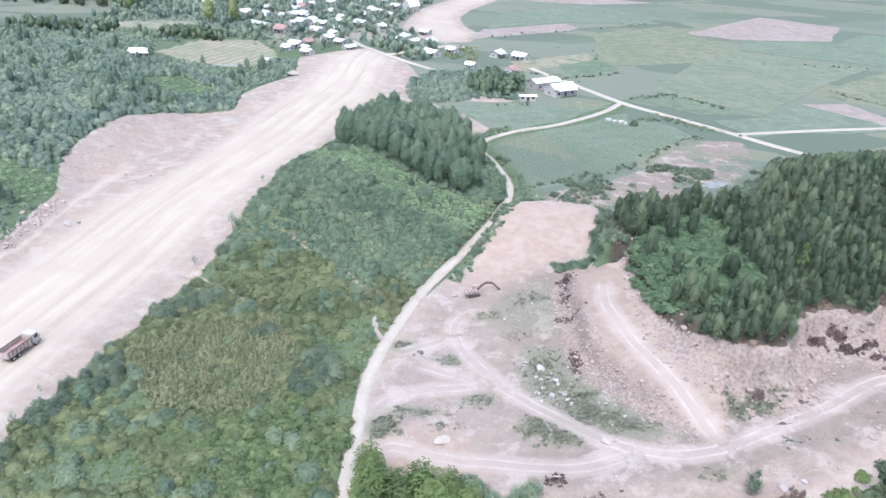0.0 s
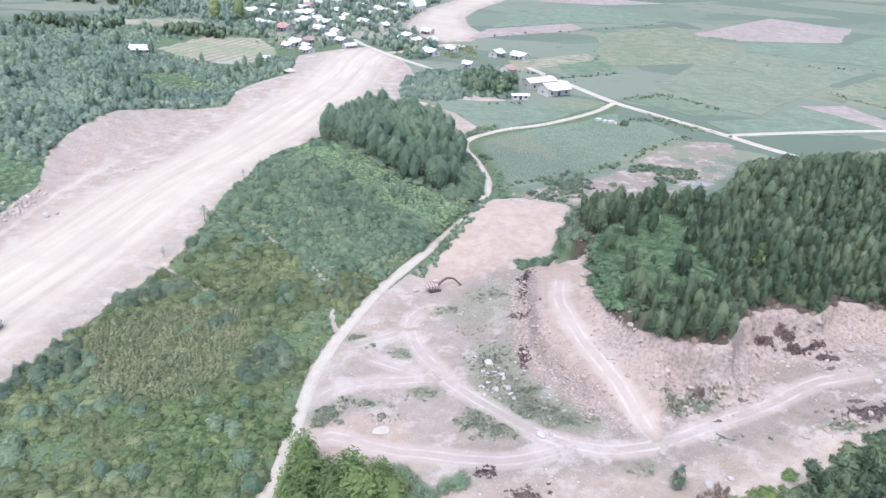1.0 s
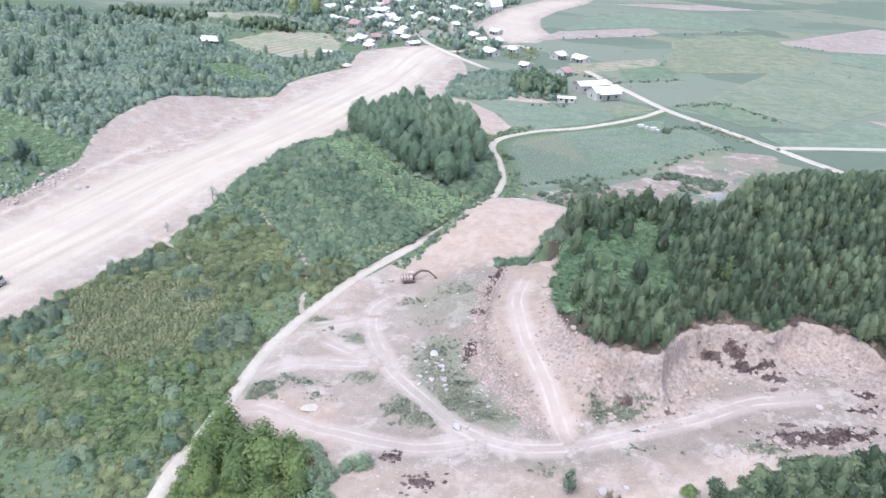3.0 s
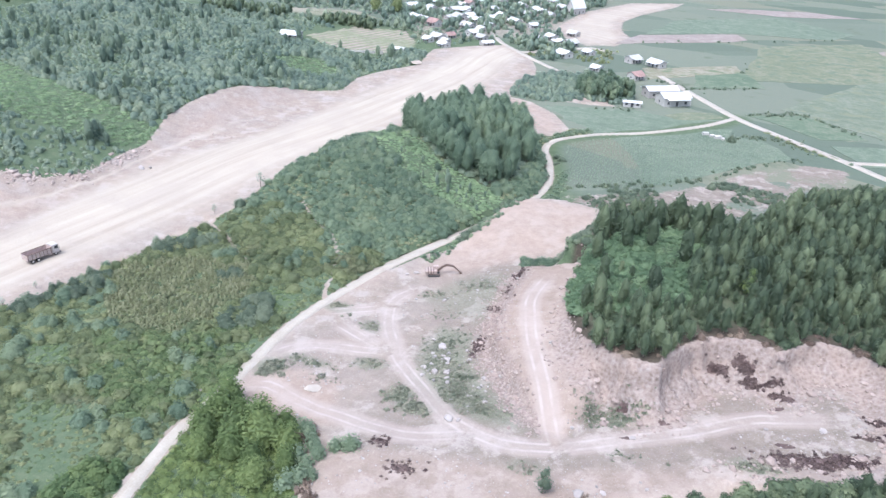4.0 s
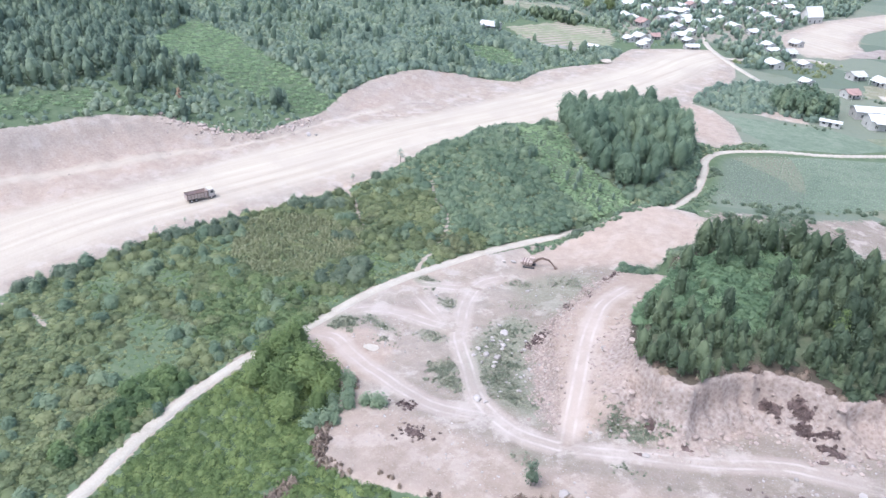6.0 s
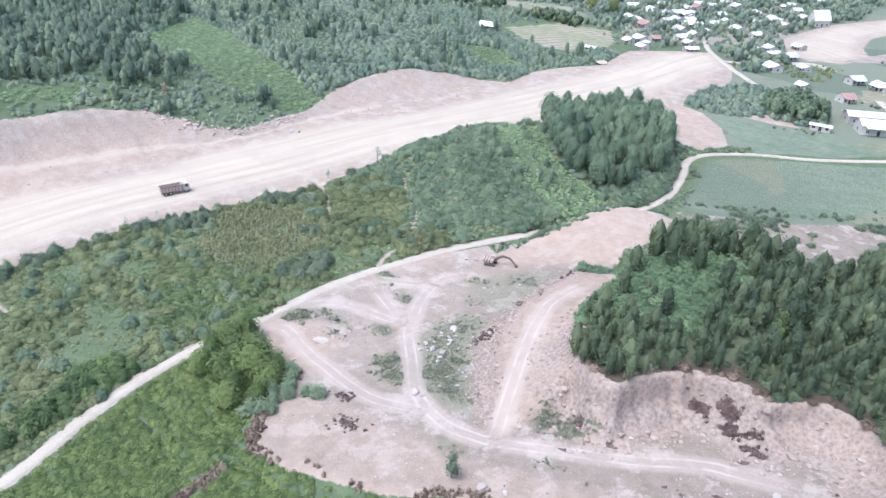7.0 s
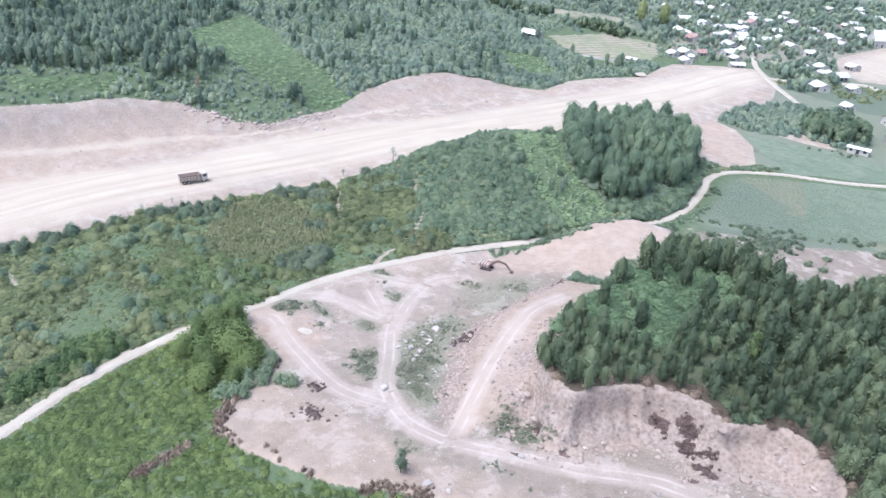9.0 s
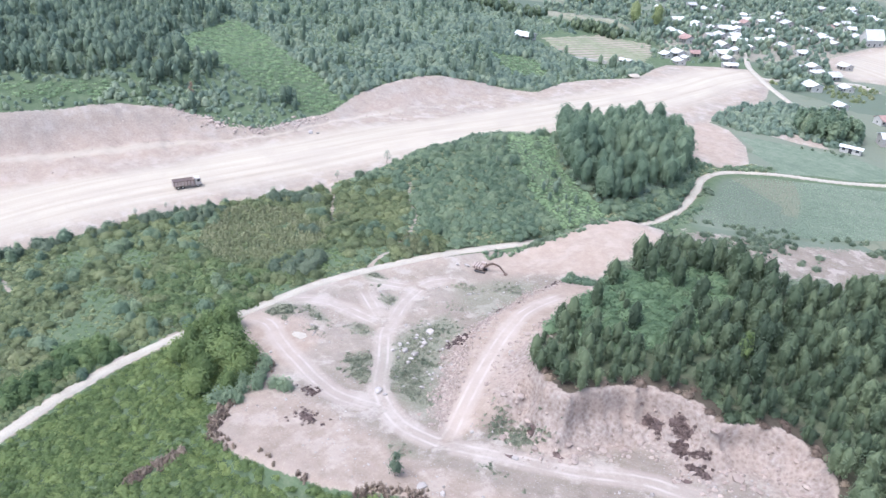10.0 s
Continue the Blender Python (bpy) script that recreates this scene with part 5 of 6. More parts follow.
def crops():
    r = np.random.RandomState(90)
    x, y = jitter_grid(18, 115, 236, 340, 1.05, r, 0.4)
    keep = inside(FIELD_A, x, y) < -0.8
    tuft = shrub_set(5, 1.3, 0.5, 12, 0.3, 91, sides=4, rings=1)
    stuff("field_crop_plants", tuft, x[keep], y[keep], r.uniform(0.5, 0.8, keep.sum()), M_CROP, "blue-green crop plants in the field", "crop", 92)
    # hedges and scattered bushes over the plain
    hx, hy = [], []
    for a, b, n in (((24, 227), (66, 257), 40), ((66, 257), (104, 302), 34), ((88, 330), (130, 300), 16), ((62, 398), (99, 420), 26), ((88, 361), (116, 374), 34), ((116, 374), (136, 346), 22), ((205, 402), (224, 374), 20),
                    ((224, 374), (260, 350), 25), ((60, 392), (150, 345), 10), ((84, 551), (150, 600), 14), ((8, 496), (84, 551), 12), ((170, 566), (204, 551), 10), ((85, 432), (92, 480), 8),
                    ((170, 468), (262, 470), 18), ((40, 408), (62, 398), 18), ((20, 334), (40, 344), 14), ((75, 318), (110, 330), 30)):
        u = r.rand(n)
        hx += list(a[0] + (b[0] - a[0]) * u + r.normal(0, 1.6, n))
        hy += list(a[1] + (b[1] - a[1]) * u + r.normal(0, 1.6, n))
    hx, hy = np.array(hx), np.array(hy)
    stuff("hedge_shrubs", FAR, hx, hy, r.uniform(0.25, 0.7, len(hx)), M_THICKET, "low hedges between the fields", "hedge", 93)
    # rough wet ground with brush between crop and wood
    x, y = jitter_grid(95, 140, 300, 345, 2.0, r)
    k = (inside([(90, 340), (100, 333), (124, 309), (112, 312)], x, y) < 0)
    stuff("crossroad_brush", LOW, x[k], y[k], r.uniform(0.8, 1.5, k.sum()), M_SHRUB, "rough grass and brush near the crossroads", "brush", 94)
    # garden rows
    rows_x, rows_y = [], []
    for i in range(36):
        for j in range(34):
            rows_x.append(-160 + i * 1.9 + j * 0.3)
            rows_y.append(374 + j * 2.3)
    gx2, gy2 = np.array(rows_x) + r.normal(0, 0.25, len(rows_x)), np.array(rows_y) + r.normal(0, 0.5, len(rows_x))
    k = (inside(PLOT, gx2, gy2) < -1) & (r.rand(len(gx2)) < np.clip(0.6 + fbm(gx2, gy2, 14, 2, 95) * 1.6, 0.05, 1))
    stuff("garden_rows", LOW, gx2[k], gy2[k], r.uniform(0.45, 0.8, k.sum()), M_YELLOW, "rows of yellowing garden plants", "plants", 96)


HOUSES = [(-153, 544), (-133, 503), (-105, 517), (-95, 513), (-85, 532), (-121, 573), (-111, 560), (-96, 570), (-83, 550), (-66, 564), (-66, 526), (-112, 484), (-90, 488), (-80, 468),
          (-70, 457), (-88, 438), (-84, 424), (-63, 444), (-94, 441), (-97, 432), (-31, 486), (-16, 471), (-26, 475), (-13, 437), (10, 412), (26, 445), (40, 441), (32, 404), (-136, 542),
          (-167, 614), (-165, 636), (-192, 586), (-125, 597), (-116, 632), (-100, 615), (-81, 605), (-52, 519), (-50, 572), (-39, 481), (-1, 452), (-74, 720), (-73, 752), (-97, 747), (-90, 452),
          (-78, 484), (-102, 530), (-118, 545), (-60, 590), (-145, 575), (-135, 620), (-20, 505)]
NEW_HOUSES = 34


def box(bm, x0, x1, y0, y1, z0, z1):
    m = Matrix.LocRotScale(((x0 + x1) / 2, (y0 + y1) / 2, (z0 + z1) / 2), None, (x1 - x0, y1 - y0, z1 - z0))
    return bmesh.ops.create_cube(bm, size=1, matrix=m)["verts"]


def done(bm, name, material, bevel=0.0):
    if bevel:
        bmesh.ops.bevel(bm, geom=list(bm.edges), offset=bevel, segments=1, affect="EDGES")
    me = bpy.data.meshes.new(name)
    bm.to_mesh(me)
    bm.free()
    me.materials.append(material)
    return me


def house_kind(name, label, l, w, h, rise, roof_mat, wall_mat, porch=True):
    """A low house: walls, gabled sheet roof, doors, windows and a porch roof."""
    root = tagged(new(name), label, "house", "village houses")
    bm = bmesh.new()
    box(bm, -l / 2, l / 2, -w / 2, w / 2, -0.4, h)
    for s in (-1, 1):
        a = [bm.verts.new((s * l / 2, -w / 2, h)), bm.verts.new((s * l / 2, w / 2, h)), bm.verts.new((s * l / 2, 0, h + rise))]
        bm.faces.new(a)
    part("wall", done(bm, "wall", wall_mat), root)
    bm = bmesh.new()
    o, th = 0.5, 0.12
    for s in (-1, 1):
        y1, z1 = s * (w / 2 + o), h - rise * o / (w / 2)
        pts = [(-l / 2 - o, 0, h + rise + 0.05), (l / 2 + o, 0, h + rise + 0.05), (l / 2 + o, y1, z1 + 0.05), (-l / 2 - o, y1, z1 + 0.05)]
        up = [bm.verts.new((p[0], p[1], p[2] + th)) for p in pts]
        dn = [bm.verts.new(p) for p in pts]
        bm.faces.new(up)
        bm.faces.new(dn[::-1])
        for i in range(4):
            bm.faces.new((up[i], up[(i + 1) % 4], dn[(i + 1) % 4], dn[i]))
    n = int(l / 1.1)
    for i in range(n + 1):
        xx = -l / 2 - o + (l + 2 * o) * i / n
        for s in (-1, 1):
            y1, z1 = s * (w / 2 + o), h - rise * o / (w / 2)
            a, b = Vector((xx, 0, h + rise + 0.17)), Vector((xx, y1, z1 + 0.17))
            q = [bm.verts.new(a + Vector((d, 0, e))) for d, e in ((-0.06, 0), (0.06, 0), (0, 0.08))] + [bm.verts.new(b + Vector((d, 0, e))) for d, e in ((-0.06, 0), (0.06, 0), (0, 0.08))]
            bm.faces.new((q[0], q[2], q[5], q[3]))
            bm.faces.new((q[2], q[1], q[4], q[5]))
    bmesh.ops.recalc_face_normals(bm, faces=bm.faces)
    part("roof", done(bm, "roof", roof_mat), root)
    for s in (-1, 1):
        bm = bmesh.new()
        box(bm, -0.6, 0.6, s * w / 2 - 0.05, s * w / 2 + 0.05, 0, 2.1)
        part("door", done(bm, "door", M_DARK), root)
        for wx in (-l * 0.32, l * 0.32):
            bm = bmesh.new()
            box(bm, wx - 0.6, wx + 0.6, s * w / 2 - 0.04, s * w / 2 + 0.04, 0.9, 2.1)
            part("window", done(bm, "window", M_DARK), root)
        bm = bmesh.new()
        box(bm, s * l / 2 - 0.04, s * l / 2 + 0.04, -0.5, 0.5, 0.95, 2.05)
        part("window", done(bm, "window", M_DARK), root)
    if porch:
        bm = bmesh.new()
        v = box(bm, -l * 0.42, l * 0.42, -w / 2 - 2.6, -w / 2 - 0.1, h - 0.55, h - 0.45)
        for q in v:
            q.co.z += 0.3 * (q.co.y + w / 2 + 2.6) / 2.5
        part("porch_roof", done(bm, "porch_roof", roof_mat), root)
        for s in (-1, 1):
            bm = bmesh.new()
            box(bm, s * l * 0.4 - 0.07, s * l * 0.4 + 0.07, -w / 2 - 2.5, -w / 2 - 2.36, -0.3, h - 0.52)
            part("post", done(bm, "post", wall_mat), root)
    return root


def village():
    r = np.random.RandomState(100)
    kinds = [house_kind("house", "low white-walled house with a pale metal roof", 10, 6.5, 3.2, 1.3, M_ROOF, M_WALL),
             house_kind("house", "long house with a pale corrugated metal roof", 14, 6, 3.0, 1.2, M_ROOF, M_WALL_GREY),
             house_kind("house", "small house with a pale metal roof", 7.5, 5.5, 3.0, 1.2, M_ROOF, M_WALL),
             house_kind("house", "house with a dull grey metal roof", 9.5, 6.5, 3.3, 1.5, M_ROOF_GREY, M_WALL_GREY),
             house_kind("house", "house with a rusty red roof", 9, 7, 3.4, 1.8, M_ROOF_RED, M_WALL)]
    spots = list(HOUSES)
    for i in range(NEW_HOUSES):
        spots.append((r.uniform(-215, -45), r.uniform(600, 800)) if i < 22 else (r.uniform(-140, -60), r.uniform(470, 600)))
    used = set()
    for i, (hx, hy) in enumerate(spots):
        k = [0, 1, 3, 2, 0, 3, 1, 0, 2, 3, 0, 4, 2, 0, 3, 1][i % 16]
        a = radians(r.choice([-32, -30, 58, 55, -38]) + r.uniform(-6, 6))
        s = r.uniform(0.7, 1.0)
        m = Matrix.LocRotScale((hx, hy, float(height(hx, hy)) + 0.05), Euler((0, 0, a)), (s, s, s))
        if k in used:
            copy_thing(kinds[k], m)
        else:
            kinds[k].matrix_basis = m
            used.add(k)
    # the lone white house on the hillside, with its outhouse
    lone = house_kind("house", "lone white house with a pale metal roof on the hillside", 11, 6, 2.8, 1.1, M_ROOF, M_WALL)
    lone.matrix_basis = pose(-160.5, 377, float(height(-160.5, 377)) + 0.3, 0, 0, 12)
    hut = house_kind("shed", "small pale shed beside the garden plot", 6, 4, 2.3, 0.7, M_ROOF, M_WALL_GREY, porch=False)
    tagged(hut, category="shed", group="garden buildings")
    hut.matrix_basis = pose(-101, 394, float(height(-101, 394)) + 0.1, 0, 0, 8)
    # the large farmstead by the crossroads
    big = house_kind("farmhouse", "large white house with broad pale metal roofs", 14, 8.5, 4.0, 1.7, M_ROOF, M_WALL)
    tagged(big, category="house", group="farmstead buildings")
    big.matrix_basis = pose(54, 362, 0.1, 0, 0, 33)
    barn = house_kind("barn", "long open barn with a pale metal roof", 16, 7.5, 3.6, 1.4, M_ROOF, M_WALL_GREY, porch=False)
    tagged(barn, category="barn", group="farmstead buildings")
    barn.matrix_basis = pose(47, 374, 0.1, 0, 0, 33)
    shed = house_kind("shed", "low pale shed beside the farmhouse", 8, 3, 2.2, 0.5, M_ROOF, M_WALL, porch=False)
    tagged(shed, category="shed", group="farmstead buildings")
    shed.matrix_basis = pose(36.5, 347, 0.1, 0, 0, 10)
    # the chapel with its steep gable
    chapel = house_kind("chapel", "white chapel with a steep pointed gable", 14, 8, 5.0, 6.0, M_ROOF, M_WALL, porch=False)
    tagged(chapel, category="chapel", group="public buildings")
    chapel.matrix_basis = pose(-36, 600, 0.1, 0, 0, 60)
    # gardens and trees between the houses
    x, y = jitter_grid(-240, 20, 425, 800, 4.4, r)
    keep = (inside(FAR_CUT, x, y) > 4) & (inside(BANK_TOP, x, y) > 4) & (x < -10 + (y - 430) * -0.05) & ~((y > 690) & (x > -20))
    keep &= np.min([np.hypot(x - a, y - b) for a, b in spots], 0) > 5.6
    keep &= inside([(-240, 470), (-185, 505), (-150, 482), (-175, 458), (-235, 455)], x, y) > 0
    keep &= inside([(-162, 418), (-131, 450), (-100, 422), (-107, 388), (-150, 385)], x, y) > 0
    keep &= r.rand(len(x)) < np.clip(0.75 + fbm(x, y, 40, 2, 101), 0.2, 1)
    x, y = x[keep], y[keep]
    half = r.rand(len(x)) < 0.35
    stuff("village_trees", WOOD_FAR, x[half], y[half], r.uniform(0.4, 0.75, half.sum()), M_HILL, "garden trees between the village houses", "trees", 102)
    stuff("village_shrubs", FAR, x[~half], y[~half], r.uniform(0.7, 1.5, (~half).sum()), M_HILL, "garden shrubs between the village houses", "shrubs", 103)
    x, y = jitter_grid(-33, 14, 432, 480, 4.5, r)
    keep = (np.min([np.hypot(x - a, y - b) for a, b in spots], 0) > 7) & (np.abs(y - 433 - (x + 39) * 1.06) > 6) & (y < 470)
    stuff("street_shrubs", FAR, x[keep], y[keep], r.uniform(0.5, 1.1, keep.sum()), M_SHRUB, "shrubs along the village street", "shrubs", 104)
    # woods behind the plots
    x, y = jitter_grid(-760, -345, 60, 560, 16.0, r)
    stuff("hill_woods", WOOD_FAR, x, y, r.uniform(0.9, 1.5, len(x)), M_PLANT, "dark woods over the far side of the hill", "trees", 107)
    x, y = jitter_grid(-480, -225, 545, 760, 9.5, r)
    stuff("distant_woods", WOOD_FAR, x, y, r.uniform(0.7, 1.2, len(x)), M_PLANT, "dark distant woods", "trees", 105)
    x, y = jitter_grid(-262, -138, 438, 458, 4.2, r)
    k = (x > -176) | (x < -205)
    x, y = x[k], y[k]
    stuff("dark_tree_row", WOOD_FAR, x, y, r.uniform(0.4, 0.75, len(x)), M_PLANT, "row of dark tall trees behind the plots", "trees", 106)
    for i, (a, b, s) in enumerate(((-231, 533, 1.3), (-166, 506, 1.5), (-151, 511, 1.5))):
        tree = tree_kind("tree", "broad yellow-green tree beside the village", "yellow-green trees", 8, 0.25, WOOD[i], M_YELLOW, 110 + i)
        tree.matrix_basis = Matrix.LocRotScale((a, b, float(height(a, b))), Euler((0, 0, i)), (s * 1.2, s * 1.2, s))


def field_works():
    """Cast blocks beside the farm road and the low wall under the garden plot."""
    first = None
    for bx, by, turn, sz in ((70.5, 318.8, 20, 1.0), (73.2, 317.4, 55, 0.8), (75.6, 315.9, 30, 1.1), (77.6, 315.2, 80, 0.7)):
        m = pose(bx, by, float(height(bx, by)), 0, 0, turn) @ Matrix.Diagonal((sz, sz, sz, 1))
        if first is None:
            bm = bmesh.new()
            box(bm, -1.3, 1.3, -0.8, 0.8, -0.1, 1.1)
            first = tagged(new("concrete_block", done(bm, "concrete_block", M_WALL, 0.06)), "pale cast concrete block beside the farm road", "block", "field blocks")
            first.matrix_basis = m
        else:
            copy_thing(first, m)
    v, f = leaves(260, 0.4, dome(4.2, 3.4, 0.65, 8), np.random.RandomState(330))
    bush = tree_kind("bush", "round dark green bush beside concrete blocks", "", 2.0, 0.12, (v, f), M_THICKET, 331, "bush")
    bush.matrix_basis = pose(81, 313.6, 0, 0, 0, 0)
    bm = bmesh.new()
    box(bm, -10, 10, -0.2, 0.2, -1.5, 1.2)
    wall = tagged(new("garden_wall", done(bm, "garden_wall", M_WALL, 0.05)), "low pale wall below the garden plot", "wall")
    wall.matrix_basis = pose(-115, 379, float(height(-115, 379)) + 0.1, 0, 0, 24)


crops()
village()
field_works()

# ---- rocks, machines and single trees ----
def rock_mesh(seed, material, sub=1, flat=0.7):
    """A broken boulder: a ball cut by random planes."""
    r = np.random.RandomState(seed)
    bm = bmesh.new()
    bmesh.ops.create_icosphere(bm, subdivisions=sub, radius=1.0)
    cuts = [(Vector(r.normal(0, 1, 3)).normalized(), r.uniform(0.5, 0.85)) for _ in range(7)]
    for v in bm.verts:
        for n, d in cuts:
            k = v.co.dot(n) - d
            if k > 0:
                v.co -= n * k
        v.co += Vector(r.normal(0, 0.05, 3))
        v.co.z *= flat
    me = done(bm, "boulder", material)
    return me


def rock_template(seed):
    r = np.random.RandomState(seed)
    bm = bmesh.new()
    bmesh.ops.create_icosphere(bm, subdivisions=1, radius=0.5)
    cuts = [(Vector(r.normal(0, 1, 3)).normalized(), r.uniform(0.2, 0.42)) for _ in range(6)]
    for v in bm.verts:
        for n, d in cuts:
            k = v.co.dot(n) - d
            if k > 0:
                v.co -= n * k
        v.co.z *= 0.8
    bm.verts.ensure_lookup_table()
    vs = np.array([v.co[:] for v in bm.verts])
    fs = np.array([[v.index for v in f.verts] for f in bm.faces])
    bm.free()
    return vs, fs


def rubble(name, x, y, size, material, label, seed):
    v, f, t = grow(STONES, x, y, size, np.random.RandomState(seed), 0.0)
    tagged(new(name, make_mesh(name, v, f, material, False)), label, "rubble", kind="stuff")


STONES = [rock_template(200 + i) for i in range(6)]


def quarry_rocks():
    r = np.random.RandomState(210)
    # stones over the pit floor
    x, y = r.uniform(-8, 108, 12000), r.uniform(74, 200, 12000)
    keep = (inside(QUARRY, x, y) < -0.5) & (np.min([np.abs(line_distance(t, x, y)[0]) for t in TRACKS], 0) > 2.4) & (r.rand(len(x)) < np.clip(0.35 + fbm(x, y, 12, 3, 211) * 1.2, 0.02, 1))
    keep &= ~((x > 3) & (x < 45) & (y > 162))
    rubble("quarry_rubble", x[keep], y[keep], r.gamma(1.5, 0.14, keep.sum()) + 0.12, M_ROCK, "scattered grey stones on the quarry floor", 212)
    # the broken faces below the plantation
    x, y = r.uniform(42, 112, 5200), r.uniform(98, 165, 5200)
    q = inside(QUARRY, x, y)
    keep = (q > -3.5) & (q < 5.2) & (r.rand(len(x)) < 0.75 - 0.09 * q)
    rubble("face_rubble", x[keep], y[keep], r.gamma(1.6, 0.3, keep.sum()) + 0.15, M_REDROCK, "broken buff rock on the quarry face", 213)
    # the spilled edge of the bench
    n = 2600
    u = r.rand(n)
    ex = np.interp(u, [0, 0.2, 0.45, 0.7, 1], [47, 40, 32, 29.5, 29.5]) + r.normal(-0.4, 1.7, n)
    ey = np.interp(u, [0, 0.2, 0.45, 0.7, 1], [103, 111, 124, 138, 156]) + r.normal(0, 1.6, n)
    keep = np.min([np.abs(line_distance(t, ex, ey)[0]) for t in TRACKS], 0) > 1.8
    rubble("bench_rubble", ex[keep], ey[keep], r.gamma(1.8, 0.16, keep.sum()) + 0.18, M_REDROCK, "broken pale stone spilled down the ramp's side", 214)
    # stones and clods on the road banks
    x, y = r.uniform(-146, -86, 4500), r.uniform(40, 340, 4500)
    keep = (inside(BANK_TOP, x, y) < 0) & (inside(CORRIDOR, x, y) > 1) & (r.rand(len(x)) < np.clip(0.25 + fbm(x, y, 16, 3, 215) * 1.3, 0.02, 1))
    rubble("bank_rubble", x[keep], y[keep], r.gamma(2.0, 0.15, keep.sum()) + 0.15, M_REDROCK, "loose stones on the earth bank", 216)
    n = 420
    u = r.rand(n)
    ex = np.interp(u, [0, 0.3, 0.6, 1], [-135, -122, -113, -114]) + r.normal(0, 1.4, n)
    ey = np.interp(u, [0, 0.3, 0.6, 1], [142, 153, 165, 196]) + r.normal(0, 1.6, n)
    rubble("brink_rubble", ex, ey, r.gamma(2.0, 0.3, n) + 0.25, M_REDROCK, "heaped rock along the bank's edge", 217)
    rubble("lane_stones", SIDE_STONES[0], SIDE_STONES[1], SIDE_STONES[2], M_ROCK, "pale stones thrown up beside the lane", 220)
    # dark burnt brush and wet rock; brush along the bench stands in for cleft shade
    bx, by = [], []
    for cx, cy, sx, sy, n in ((75.5, 124, 1.0, 0.5, 34), (79.9, 125.6, 1.2, 0.6, 46), (81.5, 123.5, 0.7, 0.6, 30), (84.5, 122.5, 1.2, 0.5, 34), (86.5, 119.8, 1.2, 0.5, 30), (88.5, 103.8, 3.0, 0.9, 230), (95, 105.6, 2.4, 0.9, 150),
                              (101, 117, 1.0, 0.8, 20), (99, 112, 1.2, 0.7, 20), (27, 87, 1.6, 1.2, 40), (21, 92.5, 1.5, 0.8, 26), (28.8, 126, 0.7, 1.7, 70), (28.6, 141, 1.6, 0.7, 40), (29.3, 150, 0.7, 1.4, 46), (30.3, 156, 0.8, 1.5, 46)):
        bx += list(r.normal(cx, sx, n))
        by += list(r.normal(cy, sy, n))
    bx, by = np.array(bx), np.array(by)
    stuff("burnt_brush", TUFTS, bx, by, r.uniform(0.6, 1.4, len(bx)), M_BURNT, "dark burnt brush on the quarry slope, some standing in for cleft shade", "brush", 218)
    rubble("dark_rubble", bx[::4], by[::4], r.gamma(2.0, 0.16, len(bx[::4])) + 0.15, M_DARKROCK, "dark wet rock in the quarry face", 219)
    # single boulders
    kinds = [(tagged(new("boulder", rock_mesh(230 + i, M_ROCK, 2)), "pale grey broken boulder on the quarry floor", "boulder", "quarry boulders")) for i in range(4)]
    first = set()
    for i, (a, b, s, fl) in enumerate(((22.8, 115.4, 1.2, 0.9), (25.3, 116.0, 1.3, 0.8), (24.1, 119.8, 1.1, 0.9), (21.6, 124.2, 1.5, 0.5), (33.0, 116, 1.1, 0.9), (26.4, 113.2, 0.9, 1), (23.6, 112.8, 0.9, 1), (20.8, 113.9, 0.8, 1),
                                    (30.6, 101.2, 1.7, 0.6), (32.5, 101.5, 0.8, 1), (28.6, 121, 0.8, 1), (27, 124, 0.7, 1), (18.6, 126.5, 0.9, 0.6), (3.4, 155.3, 1.3, 0.9), (1.4, 153.6, 1.2, 0.8), (56.5, 88.6, 1.3, 0.7), (60, 89.6, 1.0, 0.7),
                                    (-104.7, 182.2, 2.4, 0.5), (-102.5, 184, 1.6, 0.5), (63, 103.6, 0.9, 0.8))):
        k = i % 4
        m = Matrix.LocRotScale((a, b, float(height(a, b)) + 0.15 * s), Euler((r.uniform(-0.2, 0.2), r.uniform(-0.2, 0.2), r.uniform(0, 6.28))), (0.75 * s, 0.75 * s * r.uniform(0.7, 1.0), 0.7 * s * fl))
        if k in first:
            copy_thing(kinds[k], m)
        else:
            kinds[k].matrix_basis = m
            first.add(k)
    for i in range(34):
        a, b = (r.normal(22.3, 1.9), r.normal(120, 5.0)) if i < 24 else (r.normal(34, 2.5), r.normal(112.5, 2.5))
        if min(np.abs(line_distance(t, np.array([a]), np.array([b]))[0])[0] for t in TRACKS) < 2.3:
            continue
        q = r.uniform(0.35, 0.95)
        copy_thing(kinds[i % 4], Matrix.LocRotScale((a, b, float(height(a, b)) + 0.1 * q), Euler((r.uniform(-0.3, 0.3), r.uniform(-0.3, 0.3), r.uniform(0, 6.28))), (0.8 * q, 0.65 * q, 0.5 * q)))
    pale_rock = tagged(new("boulder", rock_mesh(244, M_PALESTONE, 2, 0.5)), "large chalk-white rock on the brow of the earthworks", "boulder", "brow rocks")
    pale_rock.matrix_basis = Matrix.LocRotScale((-81.5, 373, float(height(-81.5, 373)) + 0.8), Euler((0.1, 0, 0.5)), (4.2, 3.0, 2.6))
    slab_rock = tagged(new("flat_boulder", rock_mesh(240, M_PALESTONE, 2, 0.4)), "flat pale stone slab lying in a hollow", "boulder", "quarry boulders")
    slab_rock.matrix_basis = Matrix.LocRotScale((1.6, 103.0, 0.15), Euler((0, 0, 0.4)), (1.9, 1.4, 0.8))


